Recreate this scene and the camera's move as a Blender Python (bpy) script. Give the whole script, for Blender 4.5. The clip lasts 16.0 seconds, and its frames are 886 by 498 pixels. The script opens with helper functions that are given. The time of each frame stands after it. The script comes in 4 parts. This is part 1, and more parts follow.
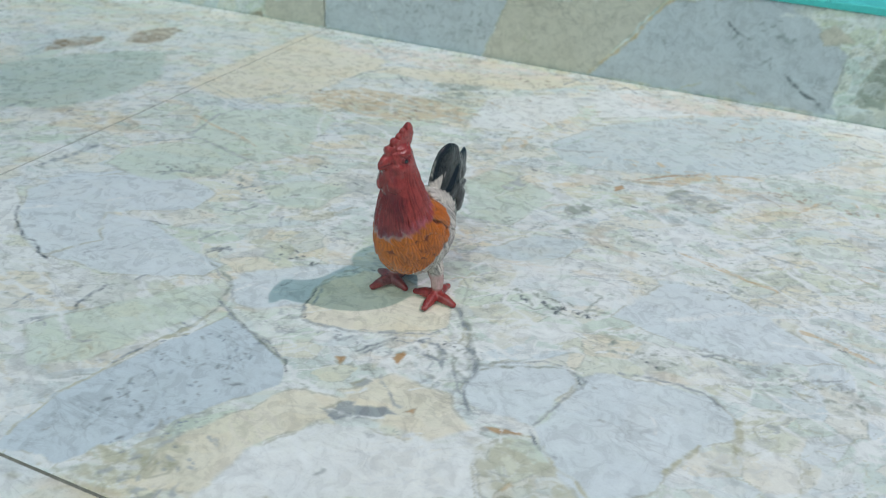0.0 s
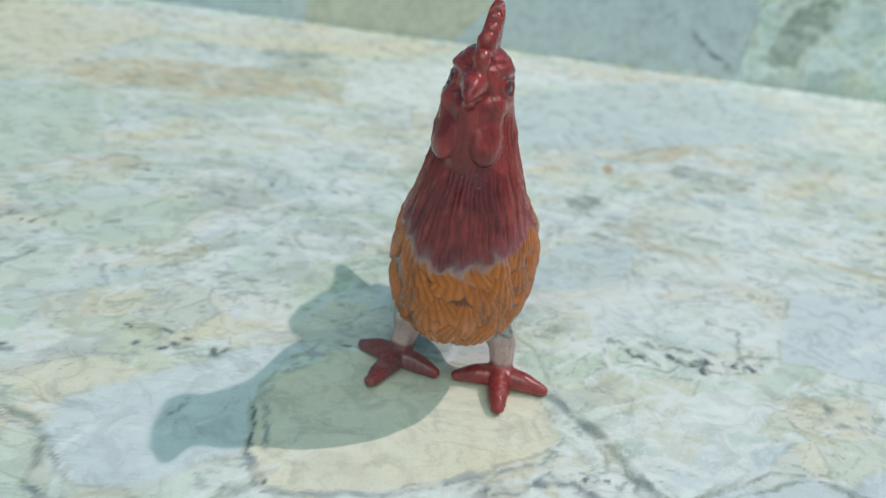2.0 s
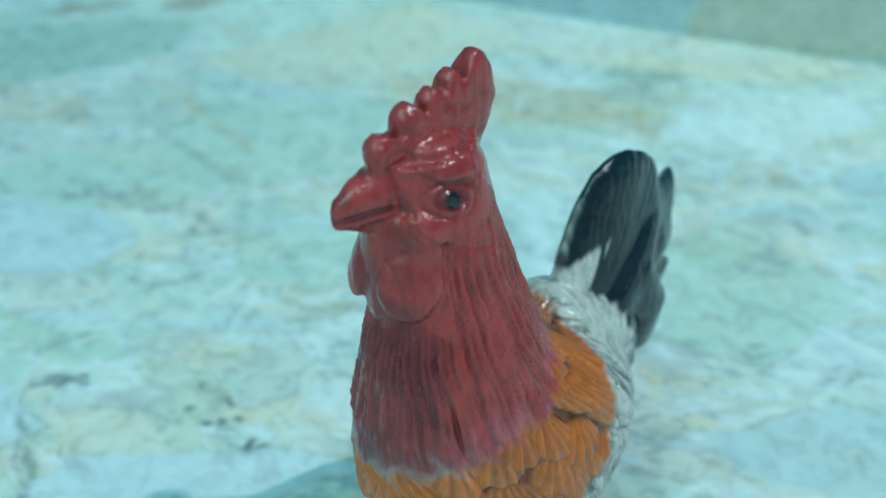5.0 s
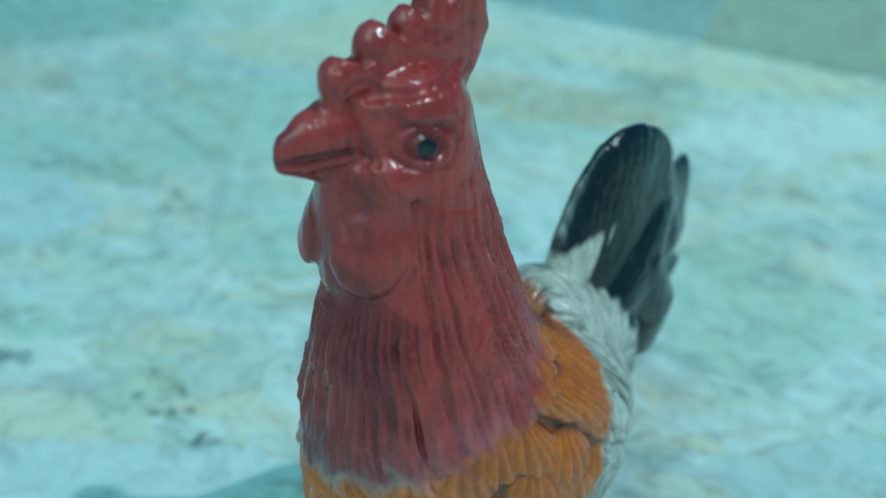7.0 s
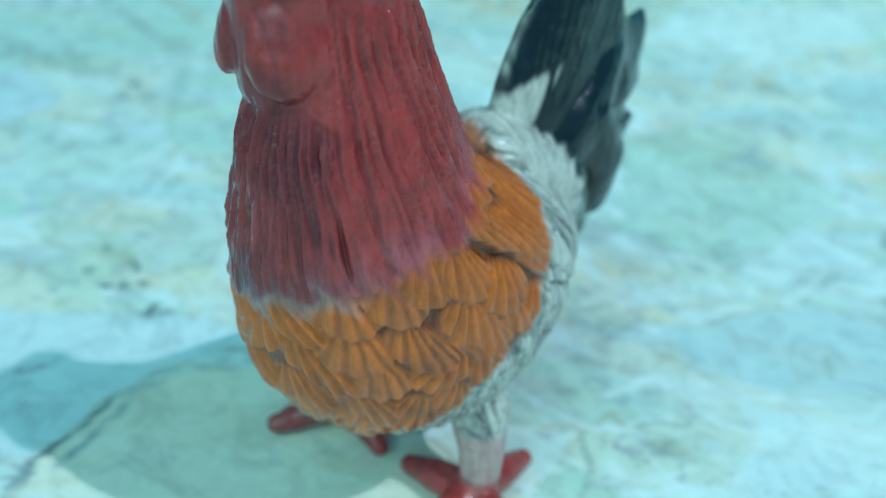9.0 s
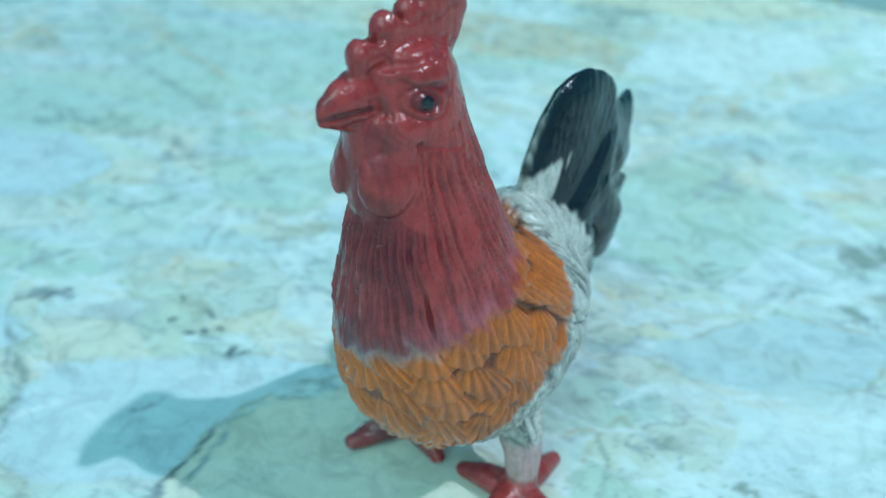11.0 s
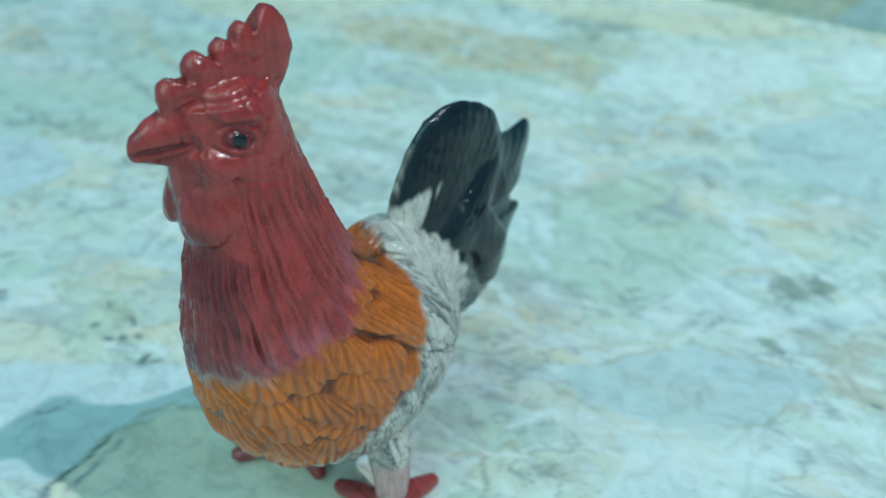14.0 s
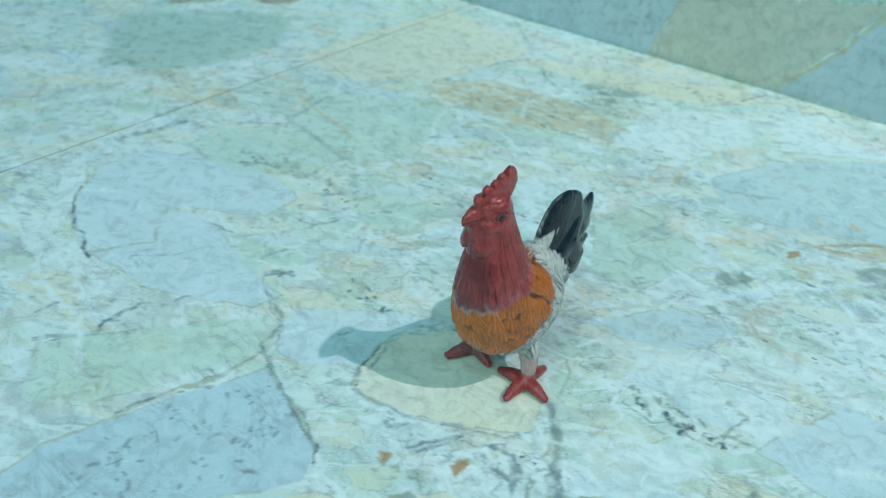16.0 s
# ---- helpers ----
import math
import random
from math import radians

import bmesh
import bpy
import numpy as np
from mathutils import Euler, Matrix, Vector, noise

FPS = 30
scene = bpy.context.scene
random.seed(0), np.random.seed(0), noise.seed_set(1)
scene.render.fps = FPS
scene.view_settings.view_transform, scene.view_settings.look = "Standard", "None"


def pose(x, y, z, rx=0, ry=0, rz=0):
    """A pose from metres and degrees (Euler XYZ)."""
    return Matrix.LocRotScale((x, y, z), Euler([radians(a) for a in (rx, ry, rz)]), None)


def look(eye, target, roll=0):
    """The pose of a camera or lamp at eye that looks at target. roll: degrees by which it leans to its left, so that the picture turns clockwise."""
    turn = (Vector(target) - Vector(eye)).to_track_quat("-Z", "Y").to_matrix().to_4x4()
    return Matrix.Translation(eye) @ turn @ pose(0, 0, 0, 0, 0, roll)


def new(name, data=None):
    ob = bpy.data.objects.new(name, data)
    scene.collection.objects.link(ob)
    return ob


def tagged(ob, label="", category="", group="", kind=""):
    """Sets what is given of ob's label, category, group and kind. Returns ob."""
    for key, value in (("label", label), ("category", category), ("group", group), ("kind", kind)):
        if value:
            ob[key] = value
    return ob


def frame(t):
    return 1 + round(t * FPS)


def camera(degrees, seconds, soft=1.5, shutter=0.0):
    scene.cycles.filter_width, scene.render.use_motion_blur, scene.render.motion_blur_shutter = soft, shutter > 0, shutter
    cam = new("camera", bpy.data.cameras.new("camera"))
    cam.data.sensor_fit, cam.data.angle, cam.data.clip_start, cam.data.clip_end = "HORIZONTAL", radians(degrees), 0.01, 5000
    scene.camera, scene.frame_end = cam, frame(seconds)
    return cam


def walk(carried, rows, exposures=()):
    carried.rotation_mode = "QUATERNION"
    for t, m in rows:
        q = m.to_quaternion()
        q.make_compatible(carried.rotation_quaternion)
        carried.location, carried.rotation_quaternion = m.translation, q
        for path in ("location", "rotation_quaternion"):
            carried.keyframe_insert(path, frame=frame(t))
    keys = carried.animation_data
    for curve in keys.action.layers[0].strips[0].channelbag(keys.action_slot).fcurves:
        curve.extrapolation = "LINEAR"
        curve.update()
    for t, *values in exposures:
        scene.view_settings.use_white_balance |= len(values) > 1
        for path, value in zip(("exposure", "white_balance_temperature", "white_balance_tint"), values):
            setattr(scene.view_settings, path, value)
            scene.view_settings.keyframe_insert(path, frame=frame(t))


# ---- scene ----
# ---- camera and walk ----
LENS = 58.6
cam = camera(LENS, 16.0, soft=1.15)
PATH = [
    (0, (-0.01718, -0.00692, 0.27313), (-0.31650, 0.78034, -0.26596), 3.14),
    (0.5, (-0.04825, 0.04758, 0.23303), (-0.33293, 0.83626, -0.31188), 3.73),
    (1, (-0.10169, 0.08964, 0.19047), (-0.35657, 0.88977, -0.35250), 4.51),
    (1.5, (-0.14988, 0.11414, 0.15169), (-0.26321, 0.95912, -0.37096), 7.51),
    (2, (-0.18819, 0.15398, 0.14062), (-0.12240, 1.03634, -0.32533), 9.00),
    (2.5, (-0.20072, 0.17515, 0.13076), (-0.12842, 1.07023, -0.30925), 8.07),
    (3, (-0.17608, 0.21172, 0.12345), (-0.12531, 1.11135, -0.31025), 7.98),
    (3.3, (-0.1600, 0.2380, 0.1180), (-0.1610, 2.0460, -0.7360), 5.00),
    (3.5, (-0.15364, 0.24607, 0.12558), (-0.23504, 1.14149, -0.31214), 4.63),
    (3.8, (-0.1430, 0.2540, 0.1310), (-0.5910, 1.9950, -0.7440), 1.40),
    (4, (-0.12804, 0.25180, 0.13429), (-0.45879, 1.08604, -0.30688), 0.25),
    (4.3, (-0.1160, 0.2490, 0.1380), (-1.0190, 1.7630, -0.8060), 1.00),
    (4.5, (-0.11567, 0.24883, 0.13886), (-0.59723, 0.96371, -0.36814), -0.89),
    (7, (-0.12135, 0.26376, 0.12391), (-0.61097, 0.98046, -0.37268), 3.31),
    (7.5, (-0.11949, 0.26439, 0.11686), (-0.60997, 0.98036, -0.37994), 3.12),
    (8, (-0.11750, 0.26523, 0.10967), (-0.59123, 0.96025, -0.43120), 3.13),
    (10.5, (-0.10708, 0.25031, 0.13002), (-0.53330, 0.94922, -0.44433), 3.78),
    (11, (-0.10995, 0.23927, 0.13835), (-0.54093, 0.94084, -0.42914), 1.77),
    (11.5, (-0.12312, 0.23480, 0.13791), (-0.49372, 0.97696, -0.42054), 1.94),
    (12, (-0.14892, 0.23311, 0.13116), (-0.36317, 1.05335, -0.39921), 5.28),
    (12.3, (-0.1650, 0.2360, 0.1340), (-0.3380, 1.9300, -0.9150), 7.70),
    (12.5, (-0.17205, 0.23564, 0.13411), (-0.22297, 1.09601, -0.37300), 7.96),
    (13, (-0.15740, 0.23808, 0.13512), (-0.21436, 1.09081, -0.38412), 8.70),
    (13.2, (-0.1430, 0.2400, 0.1340), (-0.4260, 1.9390, -0.8830), 4.20),
    (13.5, (-0.12220, 0.23891, 0.14504), (-0.42667, 1.01330, -0.40959), 2.92),
    (13.8, (-0.0970, 0.2490, 0.1460), (-0.9730, 1.6420, -0.9900), 1.40),
    (14, (-0.08294, 0.25796, 0.14556), (-0.55077, 0.93415, -0.42356), 2.05),
    (14.2, (-0.0700, 0.2640, 0.1490), (-1.0610, 1.5730, -0.9940), 1.90),
    (14.5, (-0.05780, 0.25580, 0.16047), (-0.56198, 0.90327, -0.41101), 2.90),
    (15, (-0.04886, 0.21081, 0.18782), (-0.55416, 0.85608, -0.38515), 3.62),
    (15.5, (-0.04924, 0.16473, 0.22138), (-0.54957, 0.80158, -0.36522), 4.05),
    (16, (-0.04629, 0.10340, 0.25757), (-0.49039, 0.78154, -0.32799), 4.14),
]
EXPOSURES = [
    (0.0, -0.12, 5650, 12), (1.0, -0.12, 5650, 10), (2.0, 0.0, 5680, 6), (3.0, -0.08, 5430, 0), (3.25, -0.2, 5305, -2), (3.5, -0.06, 5180, -4), (4.5, 0.0, 4510, -19), (7.0, -0.22, 4140, -31),
    (7.5, -0.15, 4140, -31), (8.0, 0.0, 4120, -32), (10.5, 0.15, 4160, -18), (11.0, 0.12, 4220, -21), (12.0, 0.05, 4450, -19), (12.5, 0.04, 4530, -19), (13.0, -0.05, 4730, -12), (13.5, -0.05, 4650, -15),
    (14.5, 0.05, 4590, -19), (15.0, 0.14, 4610, -18), (16.0, -0.06, 4670, -16),
]
walk(cam, [(t, look(eye, target, roll)) for t, eye, target, roll in PATH], EXPOSURES)

# ---- light: a bright lamp overhead, daylight all round ----
world = bpy.data.worlds.new("daylight")
scene.world = world
world.use_nodes = True
sky = world.node_tree.nodes.new("ShaderNodeTexSky")
sky.sky_type = "NISHITA"
sky.sun_disc = False
sky.sun_elevation = radians(55)
sky.sun_rotation = radians(180)
sky.air_density, sky.dust_density, sky.ozone_density = 0.6, 5.0, 0.2
haze = world.node_tree.nodes.new("ShaderNodeMix")
haze.data_type, haze.blend_type = "RGBA", "MULTIPLY"
haze.inputs[0].default_value, haze.inputs[7].default_value = 1.0, (0.73, 1.0, 0.90, 1)
world.node_tree.links.new(sky.outputs["Color"], haze.inputs[6])
world.node_tree.links.new(haze.outputs[2], world.node_tree.nodes["Background"].inputs["Color"])
world.node_tree.nodes["Background"].inputs["Strength"].default_value = 0.100

lamp_data = bpy.data.lights.new("overhead_lamp", "POINT")
lamp_data.energy = 155.0
lamp_data.color = (1.0, 0.78, 0.715)
lamp_data.shadow_soft_size = 0.022
overhead = new("overhead_lamp", lamp_data)
overhead.location = (1.23, 0.745, 2.27)


# ---- materials ----
def nodes_of(name):
    mat = bpy.data.materials.new(name)
    mat.use_nodes = True
    nt = mat.node_tree
    return mat, nt, nt.nodes["Principled BSDF"]


def add(nt, kind, **values):
    node = nt.nodes.new("ShaderNode" + kind)
    for key, value in values.items():
        node.inputs[key].default_value = value
    return node


def mixed(nt, blend, factor, a, b):
    node = nt.nodes.new("ShaderNodeMix")
    node.data_type, node.blend_type = "RGBA", blend
    for socket, value in ((0, factor), (6, a), (7, b)):
        if isinstance(value, bpy.types.NodeSocket):
            nt.links.new(value, node.inputs[socket])
        else:
            node.inputs[socket].default_value = value
    return node.outputs[2]


def ramp(nt, source, stops):
    node = nt.nodes.new("ShaderNodeValToRGB")
    while len(node.color_ramp.elements) < len(stops):
        node.color_ramp.elements.new(0.5)
    for element, (where, grey) in zip(node.color_ramp.elements, stops):
        element.position, element.color = where, (grey, grey, grey, 1)
    nt.links.new(source, node.inputs[0])
    return node.outputs[0]


def bumped(nt, bsdf, height, strength, distance):
    node = add(nt, "Bump", Strength=strength, Distance=distance)
    nt.links.new(height, node.inputs["Height"])
    nt.links.new(node.outputs[0], bsdf.inputs["Normal"])


def marble_material():
    """Polished stone tile: the veining comes from the tile, the fine grain from noise."""
    mat, nt, bsdf = nodes_of("polished_marble")
    tint = nt.nodes.new("ShaderNodeAttribute")
    tint.attribute_name = "veining"
    place = nt.nodes.new("ShaderNodeTexCoord").outputs["Object"]
    cloud = add(nt, "TexNoise", Scale=95.0, Detail=8.0, Roughness=0.62, Distortion=1.2)
    grain = add(nt, "TexNoise", Scale=900.0, Detail=4.0, Roughness=0.6)
    nt.links.new(place, cloud.inputs["Vector"])
    nt.links.new(place, grain.inputs["Vector"])
    lines = []
    for turn, wide, deep, low in ((14, 16.0, 52.0, 0.012), (-28, 20.0, 44.0, 0.010), (62, 14.0, 30.0, 0.007)):
        spin = nt.nodes.new("ShaderNodeMapping")
        spin.inputs["Rotation"].default_value = (0, 0, radians(-turn))
        spin.inputs["Scale"].default_value = (wide, deep, (wide + deep) / 2)
        nt.links.new(place, spin.inputs["Vector"])
        wave = add(nt, "TexNoise", Scale=1.0, Detail=5.0, Roughness=0.55, Distortion=0.6)
        nt.links.new(spin.outputs[0], wave.inputs["Vector"])
        off = nt.nodes.new("ShaderNodeMath")
        off.operation = "SUBTRACT"
        off.inputs[1].default_value = 0.5
        nt.links.new(wave.outputs[0], off.inputs[0])
        size = nt.nodes.new("ShaderNodeMath")
        size.operation = "ABSOLUTE"
        nt.links.new(off.outputs[0], size.inputs[0])
        lines.append(ramp(nt, size.outputs[0], [(0.0, 0.42), (low, 0.72), (low * 2.2, 1.0)]))
    patch = add(nt, "TexNoise", Scale=24.0, Detail=3.0, Roughness=0.5)
    nt.links.new(place, patch.inputs["Vector"])
    some = ramp(nt, patch.outputs[0], [(0.48, 0.0), (0.64, 0.32)])
    rest = ramp(nt, patch.outputs[0], [(0.36, 0.28), (0.50, 0.0)])
    colour = mixed(nt, "MULTIPLY", 1.0, tint.outputs["Color"], ramp(nt, cloud.outputs[0], [(0.30, 0.86), (0.55, 1.0), (0.75, 1.08)]))
    colour = mixed(nt, "MULTIPLY", 0.25, colour, ramp(nt, grain.outputs[0], [(0.33, 0.72), (0.48, 1.0)]))
    for line, where in zip(lines, (some, rest, some)):
        colour = mixed(nt, "MULTIPLY", where, colour, line)
    nt.links.new(colour, bsdf.inputs["Base Color"])
    nt.links.new(ramp(nt, cloud.outputs[0], [(0.3, 0.22), (0.7, 0.36)]), bsdf.inputs["Roughness"])
    bsdf.inputs["Specular IOR Level"].default_value = 0.35
    bumped(nt, bsdf, cloud.outputs[0], 0.05, 0.0006)
    return mat


def plain_material(name, colour, rough, scale, depth=0.0004, spread=0.25, metal=0.0):
    mat, nt, bsdf = nodes_of(name)
    place = nt.nodes.new("ShaderNodeTexCoord").outputs["Object"]
    coarse = add(nt, "TexNoise", Scale=scale, Detail=6.0, Roughness=0.6)
    fine = add(nt, "TexNoise", Scale=scale * 14, Detail=4.0, Roughness=0.6)
    nt.links.new(place, coarse.inputs["Vector"])
    nt.links.new(place, fine.inputs["Vector"])
    shade = mixed(nt, "MULTIPLY", 1.0, ramp(nt, coarse.outputs[0], [(0.3, 1 - spread), (0.7, 1 + spread)]), ramp(nt, fine.outputs[0], [(0.3, 1 - spread), (0.7, 1 + spread * 0.5)]))
    nt.links.new(mixed(nt, "MULTIPLY", 1.0, (*colour, 1), shade), bsdf.inputs["Base Color"])
    bsdf.inputs["Roughness"].default_value, bsdf.inputs["Metallic"].default_value = rough, metal
    bumped(nt, bsdf, fine.outputs[0], 0.4, depth)
    return mat


def enamel_material():
    """Hand-painted glossy resin; paint colour and gloss lie on the figure itself."""
    mat, nt, bsdf = nodes_of("painted_resin")
    paint = nt.nodes.new("ShaderNodeAttribute")
    paint.attribute_name = "paint"
    place = nt.nodes.new("ShaderNodeTexCoord").outputs["Object"]
    blotch = add(nt, "TexNoise", Scale=210.0, Detail=6.0, Roughness=0.6)
    brush = add(nt, "TexNoise", Scale=1400.0, Detail=3.0, Roughness=0.6)
    for node in (blotch, brush):
        nt.links.new(place, node.inputs["Vector"])
    drawn = nt.nodes.new("ShaderNodeMapping")
    drawn.inputs["Scale"].default_value = (1.0, 1.0, 0.13)
    nt.links.new(place, drawn.inputs["Vector"])
    strand = add(nt, "TexNoise", Scale=780.0, Detail=2.0, Roughness=0.5)
    nt.links.new(drawn.outputs["Vector"], strand.inputs["Vector"])
    colour = mixed(nt, "MULTIPLY", 1.0, paint.outputs["Color"], ramp(nt, blotch.outputs[0], [(0.3, 0.78), (0.5, 1.0), (0.72, 1.15)]))
    colour = mixed(nt, "MULTIPLY", 0.5, colour, ramp(nt, brush.outputs[0], [(0.3, 0.75), (0.6, 1.05)]))
    colour = mixed(nt, "MULTIPLY", 0.32, colour, ramp(nt, strand.outputs[0], [(0.36, 0.55), (0.56, 1.1)]))
    nt.links.new(colour, bsdf.inputs["Base Color"])
    nt.links.new(ramp(nt, blotch.outputs[0], [(0.3, 0.10), (0.7, 0.24)]), bsdf.inputs["Roughness"])
    bsdf.inputs["Coat Weight"].default_value = 0.42
    bsdf.inputs["Specular IOR Level"].default_value = 0.36
    bsdf.inputs["Coat Roughness"].default_value = 0.16
    both = mixed(nt, "MIX", 0.5, blotch.outputs[0], brush.outputs[0])
    both = mixed(nt, "MIX", 0.5, both, strand.outputs[0])
    bumped(nt, bsdf, both, 0.5, 0.0012)
    return mat


MARBLE = marble_material()
GROUT = plain_material("dark_grout", (0.20, 0.20, 0.16), 0.9, 60.0)
EARTH = plain_material("concrete", (0.32, 0.31, 0.29), 0.9, 4.0, 0.002)
MORTAR = plain_material("rendered_wall", (0.45, 0.44, 0.41), 0.9, 12.0, 0.001)
TURQUOISE = plain_material("turquoise_paint", (0.10, 0.56, 0.52), 0.45, 30.0, 0.0003, 0.10)
ENAMEL = enamel_material()


# ---- noise over arrays ----
def lattice(i, j, seed):
    n = (i * 374761393 + j * 668265263 + seed * 1274126177) & 0x7FFFFFFF
    n = ((n ^ (n >> 13)) * 1103515245) & 0x7FFFFFFF
    return ((n ^ (n >> 16)) & 0xFFFF) / 65535.0


def smooth_noise(x, y, seed=0):
    i, j = np.floor(x).astype(np.int64), np.floor(y).astype(np.int64)
    u, v = x - i, y - j
    u, v = u * u * (3 - 2 * u), v * v * (3 - 2 * v)
    a = lattice(i, j, seed) * (1 - u) + lattice(i + 1, j, seed) * u
    b = lattice(i, j + 1, seed) * (1 - u) + lattice(i + 1, j + 1, seed) * u
    return a * (1 - v) + b * v


def fractal(x, y, seed=0, octaves=4):
    total, size, gain = 0.0, 0.0, 1.0
    for n in range(octaves):
        total = total + gain * smooth_noise(x * 2 ** n, y * 2 ** n, seed + n)
        size, gain = size + gain, gain * 0.55
    return total / size


def step(low, high, x):
    k = np.clip((x - low) / (high - low), 0, 1)
    return k * k * (3 - 2 * k)


# ---- the veining of the stone, in millimetres of the plan ----
TONES = {
    "white": (0.82, 0.83, 0.80), "bluewhite": (0.68, 0.73, 0.74), "blue": (0.57, 0.64, 0.67), "paleblue": (0.59, 0.66, 0.66),
    "cream": (0.79, 0.72, 0.55), "palegreen": (0.60, 0.68, 0.55), "green": (0.45, 0.54, 0.46), "olive": (0.50, 0.49, 0.35),
    "ochre": (0.60, 0.48, 0.29), "rust": (0.47, 0.30, 0.15), "brown": (0.36, 0.29, 0.20), "greydark": (0.29, 0.32, 0.33),
    "greymid": (0.42, 0.44, 0.42), "greengrey": (0.34, 0.37, 0.31), "dark": (0.09, 0.11, 0.12), "grey": (0.33, 0.36, 0.37),
    "pink": (0.80, 0.70, 0.61), "slate": (0.56, 0.59, 0.62), "sand": (0.62, 0.57, 0.47), "greyblue": (0.27, 0.32, 0.37),
}
FLOOR, WALL = [], []


def stone(sheet, tone, soft, corners):
    sheet.append(("stone", tone, soft, corners))


def vein(sheet, tone, wide, course):
    sheet.append(("vein", tone, wide, course))


def specks(sheet, tone, count, size, box):
    """Small grains strewn over the stretch between two corners."""
    rng = random.Random(len(sheet) * 7 + count)
    (x0, y0), (x1, y1) = box
    for n in range(count):
        x, y, a, r = x0 + (x1 - x0) * rng.random(), y0 + (y1 - y0) * rng.random(), rng.uniform(0, math.pi), size * rng.uniform(0.4, 1.6)
        sheet.append(("vein", tone, r * 0.8, [(x - r * math.cos(a), y - r * math.sin(a)), (x + r * math.cos(a), y + r * math.sin(a))]))


def shards(sheet, tone, count, size, lean, box):
    """Slivers of broken stone, most of them lying one way."""
    rng = random.Random(len(sheet) * 5 + count)
    (x0, y0), (x1, y1) = box
    for n in range(count):
        x, y, a, r = x0 + (x1 - x0) * rng.random(), y0 + (y1 - y0) * rng.random(), radians(lean + rng.gauss(0, 28)), size * rng.uniform(0.4, 1.7)
        bend = rng.uniform(-0.35, 0.35) * r
        ca, sa = math.cos(a), math.sin(a)
        sheet.append(("vein", tone, rng.uniform(0.6, 1.3), [(x - r * ca, y - r * sa), (x - bend * sa, y + bend * ca), (x + r * ca, y + r * sa)]))


def far_from_line(x, y, a, b):
    ux, uy = b[0] - a[0], b[1] - a[1]
    k = np.clip(((x - a[0]) * ux + (y - a[1]) * uy) / (ux * ux + uy * uy + 1e-9), 0, 1)
    return np.hypot(x - a[0] - k * ux, y - a[1] - k * uy)


def fragments(x, y, seed):
    """Broken pieces: a number for each piece, and the distance to its seam."""
    i, j = np.floor(x).astype(np.int64), np.floor(y).astype(np.int64)
    first, second, pick = np.full(x.shape, 9.0), np.full(x.shape, 9.0), np.zeros(x.shape)
    for di in (-1, 0, 1):
        for dj in (-1, 0, 1):
            a, b = i + di, j + dj
            far = np.hypot(x - a - lattice(a, b, seed + 1), y - b - lattice(a, b, seed + 2))
            closer = far < first
            second = np.where(closer, first, np.minimum(second, far))
            pick = np.where(closer, lattice(a, b, seed + 3), pick)
            first = np.where(closer, far, first)
    return pick, second - first


